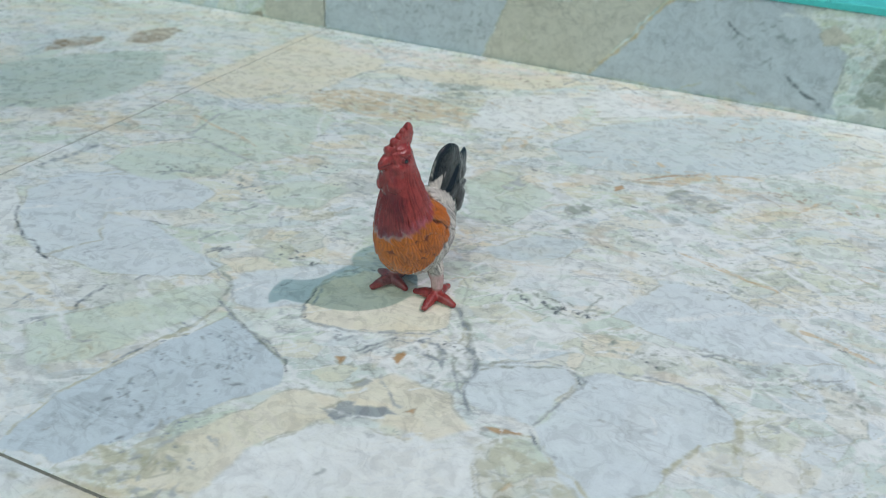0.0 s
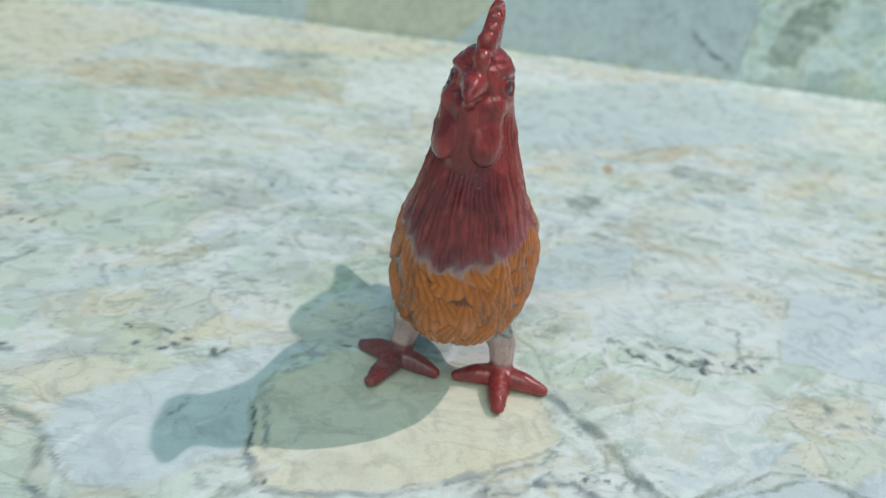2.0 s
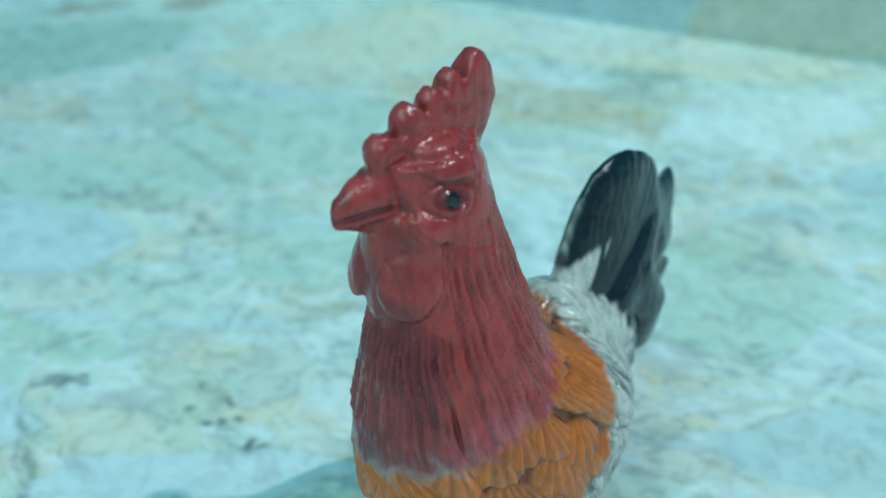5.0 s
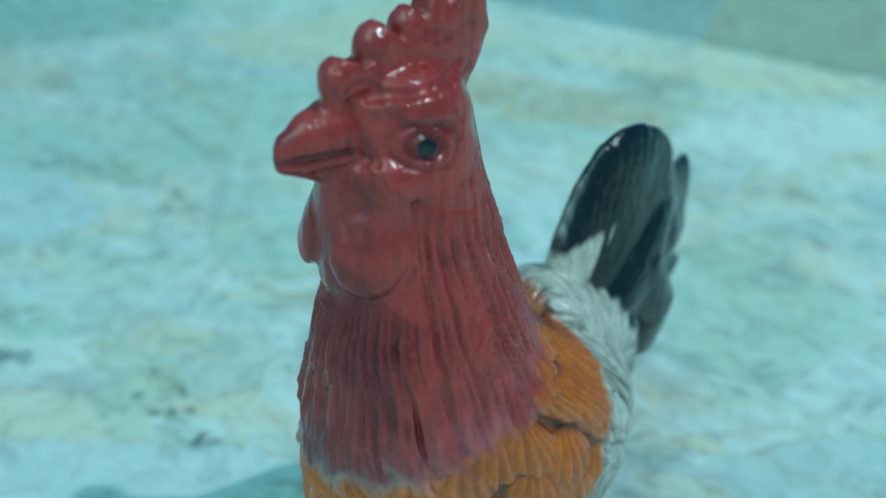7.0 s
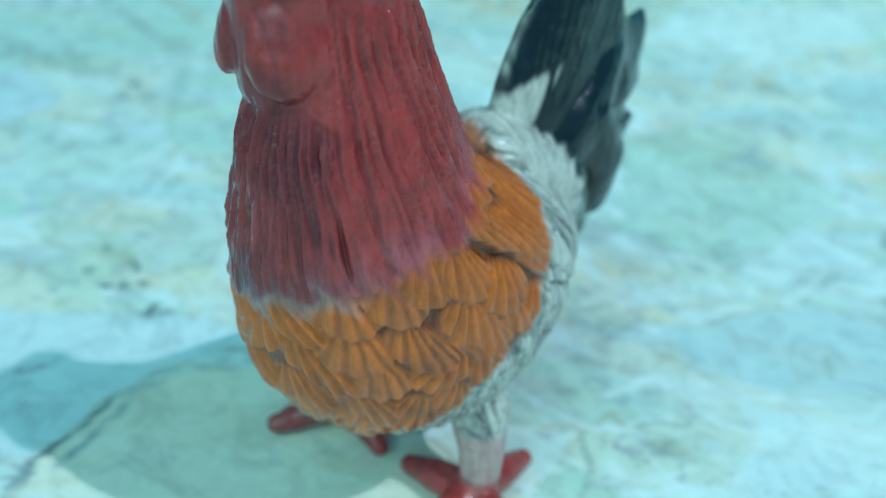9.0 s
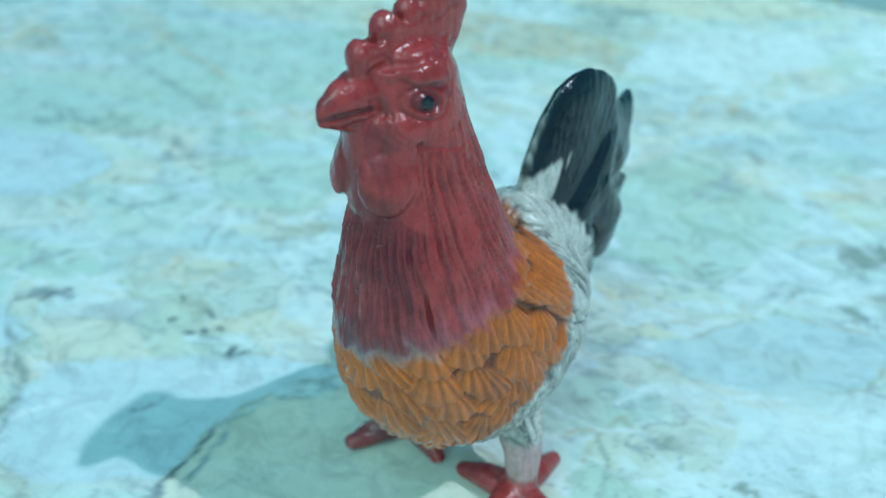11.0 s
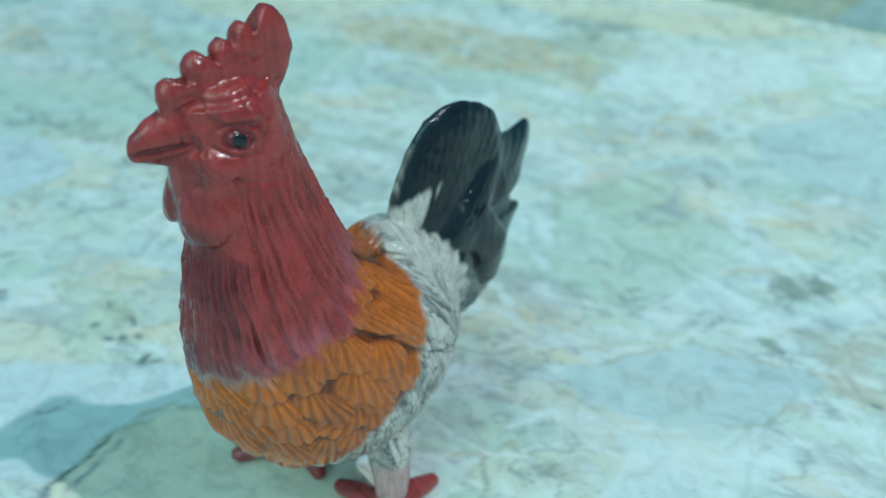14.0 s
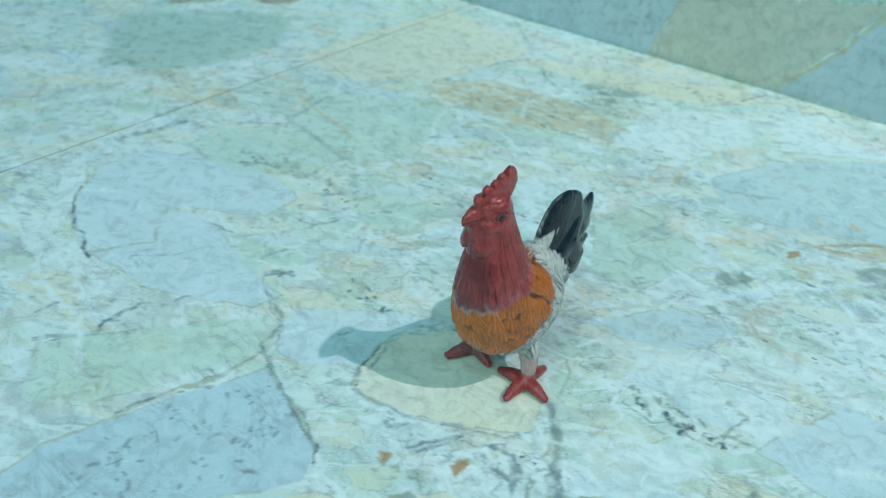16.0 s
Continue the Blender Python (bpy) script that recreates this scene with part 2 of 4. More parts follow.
def veined(x, y, sheet, seed):
    """Colours of the stone at places x, y (mm): clouded ground, inlaid fragments, veins and grains."""
    turn = radians(14)
    along, across = x * math.cos(turn) + y * math.sin(turn), -x * math.sin(turn) + y * math.cos(turn)
    wx = x + 5 * (fractal(x / 22, y / 22, seed + 50, 4) - 0.5)
    wy = y + 5 * (fractal(x / 22, y / 22, seed + 70, 4) - 0.5)
    drift = 50 * (fractal(x / 130, y / 130, seed + 20, 3) - 0.5)
    bent = 26 * (fractal(x / 45, y / 45, seed + 24, 5) - 0.5)
    cloud = fractal(along / 95, (across + drift) / 42, seed, 6)
    warm = fractal(along / 130, (across + drift) / 60, seed + 9, 5)
    streak = fractal((along + bent) / 30, (across + drift + bent) / 11.0, seed + 31, 5)
    tone = {key: np.array(value) for key, value in TONES.items()}
    colour = tone["white"] + (tone["palegreen"] * 0.94 - tone["white"]) * step(0.40, 0.58, cloud)[:, None]
    colour = colour + (tone["cream"] - colour) * (0.8 * step(0.48, 0.64, warm))[:, None]
    colour = colour + (tone["bluewhite"] - colour) * (0.8 * step(0.48, 0.36, warm))[:, None]
    # broken fragments, large and small, with dark or light seams
    picks = np.array([tone[name] for name in ("white", "bluewhite", "palegreen", "cream", "palegreen", "white", "paleblue", "cream")])
    for wide, deep, strength, shift in ((70, 38, 0.60, 0), (24, 13, 0.45, 5), (9, 5.5, 0.12, 9)):
        pick, seam = fragments((along + bent) / wide, (across + drift + 0.6 * bent) / deep, seed + shift)
        colour = colour + (picks[(pick * 7.99).astype(int)] - colour) * strength
        some = fractal(x / 30, y / 30, seed + 60 + shift, 3)
        colour = colour + (tone["greengrey"] - colour) * (0.62 * step(0.055, 0.01, seam) * step(0.54, 0.66, some))[:, None]
        colour = colour + (tone["white"] - colour) * (0.75 * step(0.09, 0.03, seam) * step(0.50, 0.38, some))[:, None]
    colour = colour + (tone["greymid"] - colour) * (0.40 * step(0.58, 0.70, streak))[:, None]
    colour = colour + (tone["white"] - colour) * (0.85 * step(0.38, 0.28, streak))[:, None]
    grit = fractal((along + bent) / 4.6, (across + 0.5 * bent) / 2.8, seed + 90, 3)
    colour = colour + (tone["greengrey"] - colour) * (0.6 * step(0.66, 0.75, grit) * step(0.44, 0.58, cloud))[:, None]
    for lean, wide, deep, name, thin in ((14, 70, 26, "grey", 0.012), (-22, 85, 34, "white", 0.035), (32, 70, 24, "white", 0.03), (40, 60, 30, "olive", 0.010)):
        ca, sa = math.cos(radians(lean)), math.sin(radians(lean))
        ridge = np.abs(fractal((x * ca + y * sa) / wide, (y * ca - x * sa) / deep, seed + 120 + lean, 5) - 0.5)
        some = fractal(x / 60, y / 60, seed + 140 + lean, 3)
        colour = colour + (tone[name] - colour) * ((0.85 if name == "white" else 0.55) * step(thin, thin * 0.3, ridge) * step(0.46, 0.58, some))[:, None]
    stain = fractal((along + bent) / 26, (across + bent) / 13, seed + 77, 4)
    colour = colour + (tone["ochre"] - colour) * (0.42 * step(0.58, 0.74, stain) * step(0.44, 0.58, warm))[:, None]
    for kind, name, size, places in sheet:
        px, py = np.array([p[0] for p in places]), np.array([p[1] for p in places])
        rim = 14 if kind == "stone" else 8
        near = np.nonzero((wx > px.min() - rim) & (wx < px.max() + rim) & (wy > py.min() - rim) & (wy < py.max() + rim))[0]
        if not len(near):
            continue
        sx, sy = wx[near], wy[near]
        if kind == "stone":
            sx = sx + 5.0 * (fractal(sx / 9, sy / 9, seed + 3, 4) - 0.5)
            sy = sy + 5.0 * (fractal(sx / 9, sy / 9, seed + 4, 4) - 0.5)
            inside, gap = np.zeros(len(near), bool), np.full(len(near), 1e9)
            for a, b in zip(places, places[1:] + places[:1]):
                gap = np.minimum(gap, far_from_line(sx, sy, a, b))
                if a[1] != b[1]:
                    inside ^= ((a[1] > sy) != (b[1] > sy)) & (sx < (b[0] - a[0]) * (sy - a[1]) / (b[1] - a[1]) + a[0])
            depth = np.where(inside, gap, -gap)
            part_of = step(-size * 0.35, size * 0.35, depth)
            inner = tone[name] * (0.93 + 0.14 * fractal(sx / 13, sy / 13, seed + 13, 4))[:, None]
            keep = part_of * {"palegreen": 0.62, "cream": 0.72, "green": 0.72, "paleblue": 0.72, "white": 0.82, "bluewhite": 0.85, "pink": 0.6, "ochre": 0.75, "olive": 0.75}.get(name, 0.92)
            if name in ("ochre", "brown", "olive", "greengrey", "greymid", "pink"):
                keep = keep * (0.25 + 0.75 * step(0.42, 0.56, fractal(sx / 8, sy / 5, seed + 19, 3)))
            colour[near] += (inner - colour[near]) * keep[:, None]
            some = fractal(sx / 14, sy / 14, seed + 15, 3)
            line = step(0.9, 0.2, np.abs(depth)) * step(0.46, 0.58, some)
            colour[near] += (tone["olive"] * 0.8 - colour[near]) * (0.55 * line)[:, None]
        else:
            sx = sx + 2.2 * (fractal(sx / 5, sy / 5, seed + 5, 3) - 0.5)
            sy = sy + 2.2 * (fractal(sx / 5, sy / 5, seed + 6, 3) - 0.5)
            gap = np.full(len(near), 1e9)
            for a, b in zip(places, places[1:]):
                gap = np.minimum(gap, far_from_line(sx, sy, a, b))
            wide = size * (0.5 + 1.4 * fractal(sx / 6, sy / 6, seed + 8, 2))
            fade = 0.30 + 0.65 * step(0.34, 0.60, fractal(sx / 3.2, sy / 3.2, seed + 10, 3))
            part_of = step(1.15, 0.15, gap / np.maximum(wide, 0.8)) * fade
            colour[near] += (tone[name] - colour[near]) * part_of[:, None]
    return np.clip(colour, 0.02, 0.9)


stone(FLOOR, 'blue', 2, [(-282, 151), (-256, 154), (-234, 185), (-210, 217), (-193, 240), (-198, 252), (-211, 258), (-232, 269), (-250, 274), (-260, 252), (-275, 218), (-285, 186), (-286, 154)])
stone(FLOOR, 'white', 3, [(-191, 163), (-182, 194), (-164, 224), (-141, 232), (-115, 231), (-91, 240), (-81, 214)])
stone(FLOOR, 'bluewhite', 4, [(-111, 291), (-96, 306), (-67, 314), (-58, 304), (-64, 290), (-71, 266), (-88, 266), (-103, 267), (-111, 277)])
stone(FLOOR, 'bluewhite', 3, [(-69, 265), (-61, 292), (-50, 318), (-24, 323), (4, 325), (19, 314), (21, 298), (4, 283), (-6, 263), (-11, 246), (-42, 232), (-55, 244)])
stone(FLOOR, 'cream', 3, [(-213, 292), (-218, 307), (-218, 323), (-204, 347), (-177, 353), (-141, 339), (-136, 318), (-149, 308), (-177, 294), (-199, 290)])
stone(FLOOR, 'bluewhite', 5, [(-252, 285), (-270, 301), (-265, 316), (-231, 340), (-207, 352), (-219, 326), (-218, 304), (-232, 291)])
stone(FLOOR, 'bluewhite', 5, [(-400, 291), (-432, 332), (-425, 364), (-372, 397), (-334, 388), (-333, 364), (-374, 332), (-357, 306), (-371, 277)])
stone(FLOOR, 'bluewhite', 5, [(-357, 306), (-374, 332), (-348, 337), (-310, 322), (-280, 316), (-285, 300), (-323, 281), (-370, 276)])
stone(FLOOR, 'green', 6, [(-664, 501), (-650, 527), (-590, 591), (-552, 603), (-508, 547), (-514, 482), (-541, 446), (-585, 428)])
stone(FLOOR, 'paleblue', 8, [(-151, 580), (-127, 631), (-63, 689), (21, 740), (69, 704), (73, 657), (35, 615), (-29, 576), (-108, 550), (-137, 557)])
stone(FLOOR, 'cream', 8, [(-481, 546), (-470, 726), (-351, 691), (-373, 583), (-423, 532)])
stone(FLOOR, 'palegreen', 6, [(-421, 498), (-356, 555), (-324, 537), (-319, 472), (-335, 442), (-399, 453)])
stone(FLOOR, 'palegreen', 6, [(-419, 387), (-424, 417), (-391, 457), (-345, 442), (-347, 410), (-377, 384)])
stone(FLOOR, 'white', 7, [(-231, 646), (-170, 696), (-144, 657), (-172, 594), (-223, 579)])
stone(FLOOR, 'white', 7, [(-127, 652), (-152, 714), (-108, 739), (-45, 704)])
stone(FLOOR, 'palegreen', 6, [(-189, 487), (-175, 515), (-124, 496), (-140, 439), (-170, 441)])
stone(FLOOR, 'paleblue', 6, [(-144, 405), (-120, 437), (-86, 442), (-95, 418), (-133, 396)])
stone(FLOOR, 'bluewhite', 7, [(-55, 369), (-31, 419), (6, 424), (49, 396), (72, 381), (15, 359), (-22, 362)])
stone(FLOOR, 'palegreen', 5, [(-334, 220), (-312, 255), (-275, 298), (-257, 283), (-272, 252), (-292, 212), (-311, 198)])
stone(FLOOR, 'cream', 5, [(-216, 191), (-186, 239), (-135, 250), (-165, 225), (-183, 196), (-191, 167), (-219, 158)])
stone(FLOOR, 'cream', 6, [(-166, 249), (-148, 271), (-113, 269), (-97, 251), (-111, 237), (-144, 237)])
stone(FLOOR, 'olive', 4, [(-246, 152), (-239, 169), (-222, 191), (-207, 188), (-206, 171), (-226, 158)])
stone(FLOOR, 'olive', 5, [(-89, 240), (-74, 258), (-54, 245), (-40, 233), (-78, 215)])
stone(FLOOR, 'ochre', 4, [(-74, 217), (-69, 230), (-64, 222)])
stone(FLOOR, 'greydark', 2, [(-163, 230), (-161, 241), (-153, 243), (-150, 234), (-158, 229)])
stone(FLOOR, 'greydark', 2.5, [(-152, 240), (-140, 247), (-133, 245), (-141, 237), (-148, 234)])
stone(FLOOR, 'greymid', 2.5, [(-163, 257), (-158, 264), (-153, 262), (-160, 255)])
stone(FLOOR, 'rust', 1.6, [(-154, 282), (-149, 290), (-146, 287), (-149, 279)])
stone(FLOOR, 'ochre', 1.6, [(-180, 269), (-174, 272), (-174, 267), (-178, 266)])
stone(FLOOR, 'rust', 1.6, [(-130, 248), (-124, 252), (-124, 248)])
stone(FLOOR, 'rust', 2, [(-91, 253), (-82, 257), (-75, 257), (-83, 252)])
stone(FLOOR, 'greymid', 2, [(-112, 479), (-98, 491), (-93, 482), (-108, 472)])
stone(FLOOR, 'greengrey', 4, [(-51, 534), (-39, 550), (-30, 535), (-39, 526)])
stone(FLOOR, 'ochre', 3, [(-28, 520), (-17, 544), (-4, 535), (-15, 522)])
stone(FLOOR, 'rust', 2, [(-87, 528), (-83, 534), (-79, 529), (-83, 522)])
stone(FLOOR, 'ochre', 4, [(-76, 546), (-45, 564), (-27, 588), (-21, 577), (-47, 549)])
stone(FLOOR, 'ochre', 4, [(-184, 550), (-185, 574), (-168, 589), (-167, 562)])
stone(FLOOR, 'brown', 3, [(-624, 629), (-604, 668), (-589, 672), (-578, 622), (-609, 608)])
stone(FLOOR, 'brown', 3, [(-661, 549), (-675, 581), (-657, 609), (-633, 602), (-653, 573)])
stone(FLOOR, 'white', 3, [(-638, 543), (-643, 556), (-625, 594), (-620, 581)])
stone(FLOOR, 'white', 3, [(-323, 627), (-296, 626), (-276, 645), (-288, 619), (-308, 614)])
stone(FLOOR, 'greengrey', 5, [(-286, 656), (-278, 678), (-234, 685), (-243, 663), (-271, 648)])
stone(FLOOR, 'greengrey', 4, [(-276, 626), (-256, 652), (-245, 638), (-265, 620)])
stone(FLOOR, 'greymid', 4, [(-319, 568), (-315, 592), (-300, 586), (-307, 567)])
stone(FLOOR, 'cream', 6, [(-368, 662), (-340, 682), (-264, 703), (-182, 741), (-156, 729), (-201, 687), (-294, 660)])
stone(FLOOR, 'pink', 5, [(-126, 721), (-19, 748), (51, 756), (51, 742), (-36, 709), (-105, 693)])
stone(FLOOR, 'pink', 6, [(-429, 727), (-279, 742), (-165, 742), (-229, 705), (-319, 690), (-411, 695)])
stone(FLOOR, 'ochre', 8, [(-380, 575), (-343, 615), (-265, 620), (-222, 607), (-282, 560), (-348, 559)])
stone(FLOOR, 'white', 4, [(-455, 330), (-448, 338), (-418, 314), (-402, 291), (-399, 277)])
stone(FLOOR, 'bluewhite', 4, [(-442, 345), (-439, 347), (-403, 385), (-398, 386), (-423, 351)])
stone(FLOOR, 'palegreen', 5, [(-315, 412), (-287, 436), (-261, 430), (-266, 400), (-292, 391)])
stone(FLOOR, 'palegreen', 5, [(-177, 483), (-169, 499), (-147, 499), (-158, 479)])
vein(FLOOR, 'greydark', 3.2, [(-451, 367), (-449, 379), (-445, 395), (-443, 408)])
vein(FLOOR, 'dark', .5, [(-401, 295), (-394, 287), (-385, 287), (-375, 279), (-368, 274)])
vein(FLOOR, 'dark', 1.4, [(-291, 327), (-291, 331), (-288, 334)])
vein(FLOOR, 'dark', .6, [(-297, 323), (-292, 329)])
vein(FLOOR, 'grey', .5, [(-308, 332), (-306, 345)])
vein(FLOOR, 'grey', .5, [(-297, 321), (-281, 308), (-270, 301), (-263, 299), (-258, 288)])
vein(FLOOR, 'dark', .7, [(-261, 283), (-251, 277), (-238, 272), (-224, 265), (-211, 258), (-201, 256), (-195, 248)])
vein(FLOOR, 'olive', .7, [(-260, 252), (-268, 243), (-272, 231), (-277, 219), (-280, 203), (-285, 186), (-285, 159)])
vein(FLOOR, 'dark', .7, [(-273, 230), (-272, 232)])
vein(FLOOR, 'grey', .5, [(-326, 248), (-326, 257), (-325, 269)])
vein(FLOOR, 'grey', .5, [(-351, 233), (-351, 242), (-351, 245)])
vein(FLOOR, 'grey', .6, [(-336, 220), (-333, 227), (-328, 230)])
vein(FLOOR, 'white', 1, [(-346, 226), (-327, 232), (-320, 232), (-316, 226)])
vein(FLOOR, 'dark', .5, [(-211, 292), (-218, 302), (-218, 310), (-219, 319)])
vein(FLOOR, 'grey', .5, [(-209, 289), (-195, 290), (-176, 293), (-160, 302), (-143, 309), (-136, 318)])
vein(FLOOR, 'white', 1.6, [(-209, 286), (-187, 287), (-158, 299), (-138, 306), (-135, 316)])
vein(FLOOR, 'dark', .5, [(-172, 278), (-166, 287), (-158, 299)])
vein(FLOOR, 'grey', .7, [(-184, 282), (-179, 288)])
vein(FLOOR, 'grey', .5, [(-157, 296), (-148, 299), (-141, 306), (-132, 296), (-125, 292)])
vein(FLOOR, 'grey', 1.2, [(-145, 296), (-135, 291), (-126, 289)])
vein(FLOOR, 'greengrey', 2, [(-139, 337), (-127, 325), (-121, 314), (-115, 302), (-111, 296)])
vein(FLOOR, 'greengrey', .8, [(-112, 298), (-114, 290), (-118, 285), (-123, 293), (-118, 303)])
vein(FLOOR, 'grey', .7, [(-119, 285), (-113, 276), (-107, 272), (-102, 266)])
vein(FLOOR, 'dark', .5, [(-108, 274), (-103, 267)])
vein(FLOOR, 'grey', .7, [(-110, 294), (-95, 305), (-79, 314), (-67, 314)])
vein(FLOOR, 'dark', .7, [(-66, 313), (-60, 309), (-57, 304)])
vein(FLOOR, 'grey', .8, [(-57, 300), (-63, 286), (-70, 267)])
vein(FLOOR, 'dark', .8, [(-71, 264), (-67, 257), (-62, 254)])
vein(FLOOR, 'olive', 1.2, [(-62, 256), (-54, 245), (-45, 242), (-36, 235)])
vein(FLOOR, 'olive', .8, [(-90, 254), (-79, 256), (-69, 259)])
vein(FLOOR, 'greengrey', .45, [(-112, 359), (-104, 357), (-97, 356), (-90, 361), (-83, 360), (-79, 358), (-71, 360), (-68, 369), (-63, 374)])
vein(FLOOR, 'dark', 1.4, [(-86, 361), (-82, 365), (-84, 358)])
vein(FLOOR, 'greengrey', 1, [(-111, 366), (-105, 366), (-100, 359)])
vein(FLOOR, 'greengrey', .8, [(-69, 371), (-66, 382), (-64, 386)])
vein(FLOOR, 'greengrey', .5, [(-146, 369), (-139, 359), (-137, 341)])
vein(FLOOR, 'ochre', .5, [(-151, 363), (-144, 369)])
vein(FLOOR, 'ochre', .5, [(-27, 456), (-7, 453), (18, 443), (31, 441)])
vein(FLOOR, 'ochre', .5, [(49, 402), (67, 397), (85, 390)])
vein(FLOOR, 'greengrey', .9, [(1, 357), (6, 357), (18, 355), (30, 354)])
vein(FLOOR, 'greengrey', .8, [(44, 346), (53, 343)])
vein(FLOOR, 'olive', .6, [(-2, 509), (14, 496), (39, 513), (68, 518)])
vein(FLOOR, 'grey', .9, [(-39, 323), (-10, 327), (4, 325), (18, 316)])
vein(FLOOR, 'olive', 1.5, [(19, 312), (21, 295), (22, 283)])
vein(FLOOR, 'olive', 1.2, [(5, 285), (0, 275), (-7, 263)])
vein(FLOOR, 'olive', .5, [(-424, 494), (-382, 474), (-358, 465)])
vein(FLOOR, 'grey', .5, [(-393, 456), (-361, 444), (-339, 442)])
vein(FLOOR, 'grey', .5, [(-433, 406), (-417, 434), (-399, 453), (-406, 480), (-409, 505)])
vein(FLOOR, 'olive', .5, [(-460, 463), (-444, 476), (-425, 496)])
vein(FLOOR, 'grey', .6, [(-466, 555), (-445, 547), (-416, 536)])
vein(FLOOR, 'grey', .6, [(-414, 537), (-392, 557), (-393, 587)])
vein(FLOOR, 'grey', .6, [(-396, 736), (-345, 679)])
vein(FLOOR, 'grey', .9, [(-369, 618), (-359, 646), (-344, 676)])
vein(FLOOR, 'dark', 1, [(-326, 659), (-310, 643), (-292, 636)])
vein(FLOOR, 'dark', .6, [(-384, 393), (-376, 402), (-368, 408)])
vein(FLOOR, 'grey', .6, [(-333, 393), (-323, 403), (-317, 408)])
vein(FLOOR, 'grey', .4, [(-318, 372), (-309, 373), (-302, 385)])
vein(FLOOR, 'dark', .5, [(-353, 335), (-344, 338), (-335, 338)])
vein(FLOOR, 'white', 1.4, [(-416, 311), (-405, 325)])
vein(FLOOR, 'grey', .8, [(-355, 289), (-341, 307), (-336, 320)])
vein(FLOOR, 'white', 2, [(-264, 397), (-246, 428), (-229, 447), (-205, 454)])
vein(FLOOR, 'white', 1.5, [(-141, 386), (-107, 407)])
vein(FLOOR, 'green', 1, [(-158, 564), (-140, 585), (-123, 613)])
vein(FLOOR, 'dark', .8, [(-654, 501), (-653, 527)])
vein(FLOOR, 'white', 1.5, [(-638, 543), (-585, 561), (-537, 576)])
vein(FLOOR, 'dark', 1.2, [(-176, 718), (-169, 736), (-165, 742)])
vein(FLOOR, 'dark', 1.0, [(-126, 732), (-120, 741), (-106, 727)])
vein(FLOOR, 'dark', 1.0, [(83, 705), (92, 697), (105, 695)])
vein(FLOOR, 'brown', 1.0, [(13, 567), (26, 559), (32, 553)])
vein(FLOOR, 'brown', .8, [(-82, 545), (-64, 550), (-44, 557)])
vein(FLOOR, 'dark', .5, [(-265, 446), (-254, 443)])
vein(FLOOR, 'dark', .5, [(-204, 348), (-198, 350)])
vein(FLOOR, 'dark', .4, [(-296, 447), (-282, 451)])
specks(FLOOR, 'greyblue', 60, .75, [(-270, 159), (-217, 268)])
specks(FLOOR, 'dark', 26, .8, [(-109, 361), (-61, 366)])
specks(FLOOR, 'greengrey', 26, 1.1, [(-115, 370), (-59, 370)])
specks(FLOOR, 'greengrey', 22, 1.2, [(-145, 303), (-109, 292)])
specks(FLOOR, 'white', 14, 1.5, [(-145, 303), (-109, 292)])
specks(FLOOR, 'dark', 10, .8, [(-132, 309), (-108, 290)])
specks(FLOOR, 'grey', 12, .9, [(-335, 222), (-309, 269)])
specks(FLOOR, 'olive', 14, 1.2, [(-319, 194), (-292, 232)])
specks(FLOOR, 'greengrey', 12, 1.2, [(38, 360), (85, 345)])
specks(FLOOR, 'greengrey', 14, 1.2, [(-152, 450), (-101, 442)])
specks(FLOOR, 'greengrey', 16, 1.2, [(-3, 358), (72, 357)])
specks(FLOOR, 'greengrey', 14, 1.3, [(-50, 348), (-14, 335)])
specks(FLOOR, 'olive', 16, 1.8, [(-242, 176), (-193, 170)])
specks(FLOOR, 'dark', 22, .9, [(-301, 460), (-207, 458)])
specks(FLOOR, 'dark', 14, .8, [(-102, 475), (-26, 435)])
specks(FLOOR, 'brown', 26, 1.4, [(-239, 700), (-141, 713)])
specks(FLOOR, 'brown', 26, 1.5, [(-376, 589), (-227, 590)])
specks(FLOOR, 'greengrey', 26, 1.8, [(-337, 662), (-211, 650)])
specks(FLOOR, 'ochre', 22, 2.2, [(-376, 589), (-227, 590)])
specks(FLOOR, 'brown', 24, 1.4, [(4, 577), (98, 569)])
specks(FLOOR, 'greengrey', 26, 1.5, [(-391, 402), (-276, 417)])
specks(FLOOR, 'dark', 12, .9, [(-391, 402), (-310, 405)])
specks(FLOOR, 'brown', 18, 1.6, [(-369, 577), (-235, 572)])
specks(FLOOR, 'brown', 26, 1.6, [(-100, 696), (108, 751)])
specks(FLOOR, 'ochre', 18, 1.8, [(-86, 551), (99, 587)])
specks(FLOOR, 'dark', 24, 1.2, [(-595, 437), (-474, 469)])
specks(FLOOR, 'grey', 14, .8, [(-198, 283), (-153, 288)])
specks(FLOOR, 'dark', 10, .9, [(-286, 349), (-231, 340)])
specks(FLOOR, 'greengrey', 30, .9, [(-154, 432), (27, 409)])
vein(FLOOR, 'olive', 1.0, [(-465, 553), (-440, 544), (-416, 538)])
vein(FLOOR, 'ochre', 1.2, [(-424, 491), (-396, 482), (-352, 465)])
vein(FLOOR, 'greengrey', 0.9, [(-457, 463), (-442, 477), (-424, 491)])
vein(FLOOR, 'greymid', 1.1, [(-393, 455), (-365, 448), (-337, 441)])
vein(FLOOR, 'grey', 0.8, [(-426, 426), (-410, 441), (-396, 456)])
vein(FLOOR, 'greymid', 1.2, [(-404, 457), (-404, 472), (-408, 498), (-400, 537), (-392, 588)])
vein(FLOOR, 'greymid', 1.4, [(-404, 741), (-375, 715), (-350, 689)])
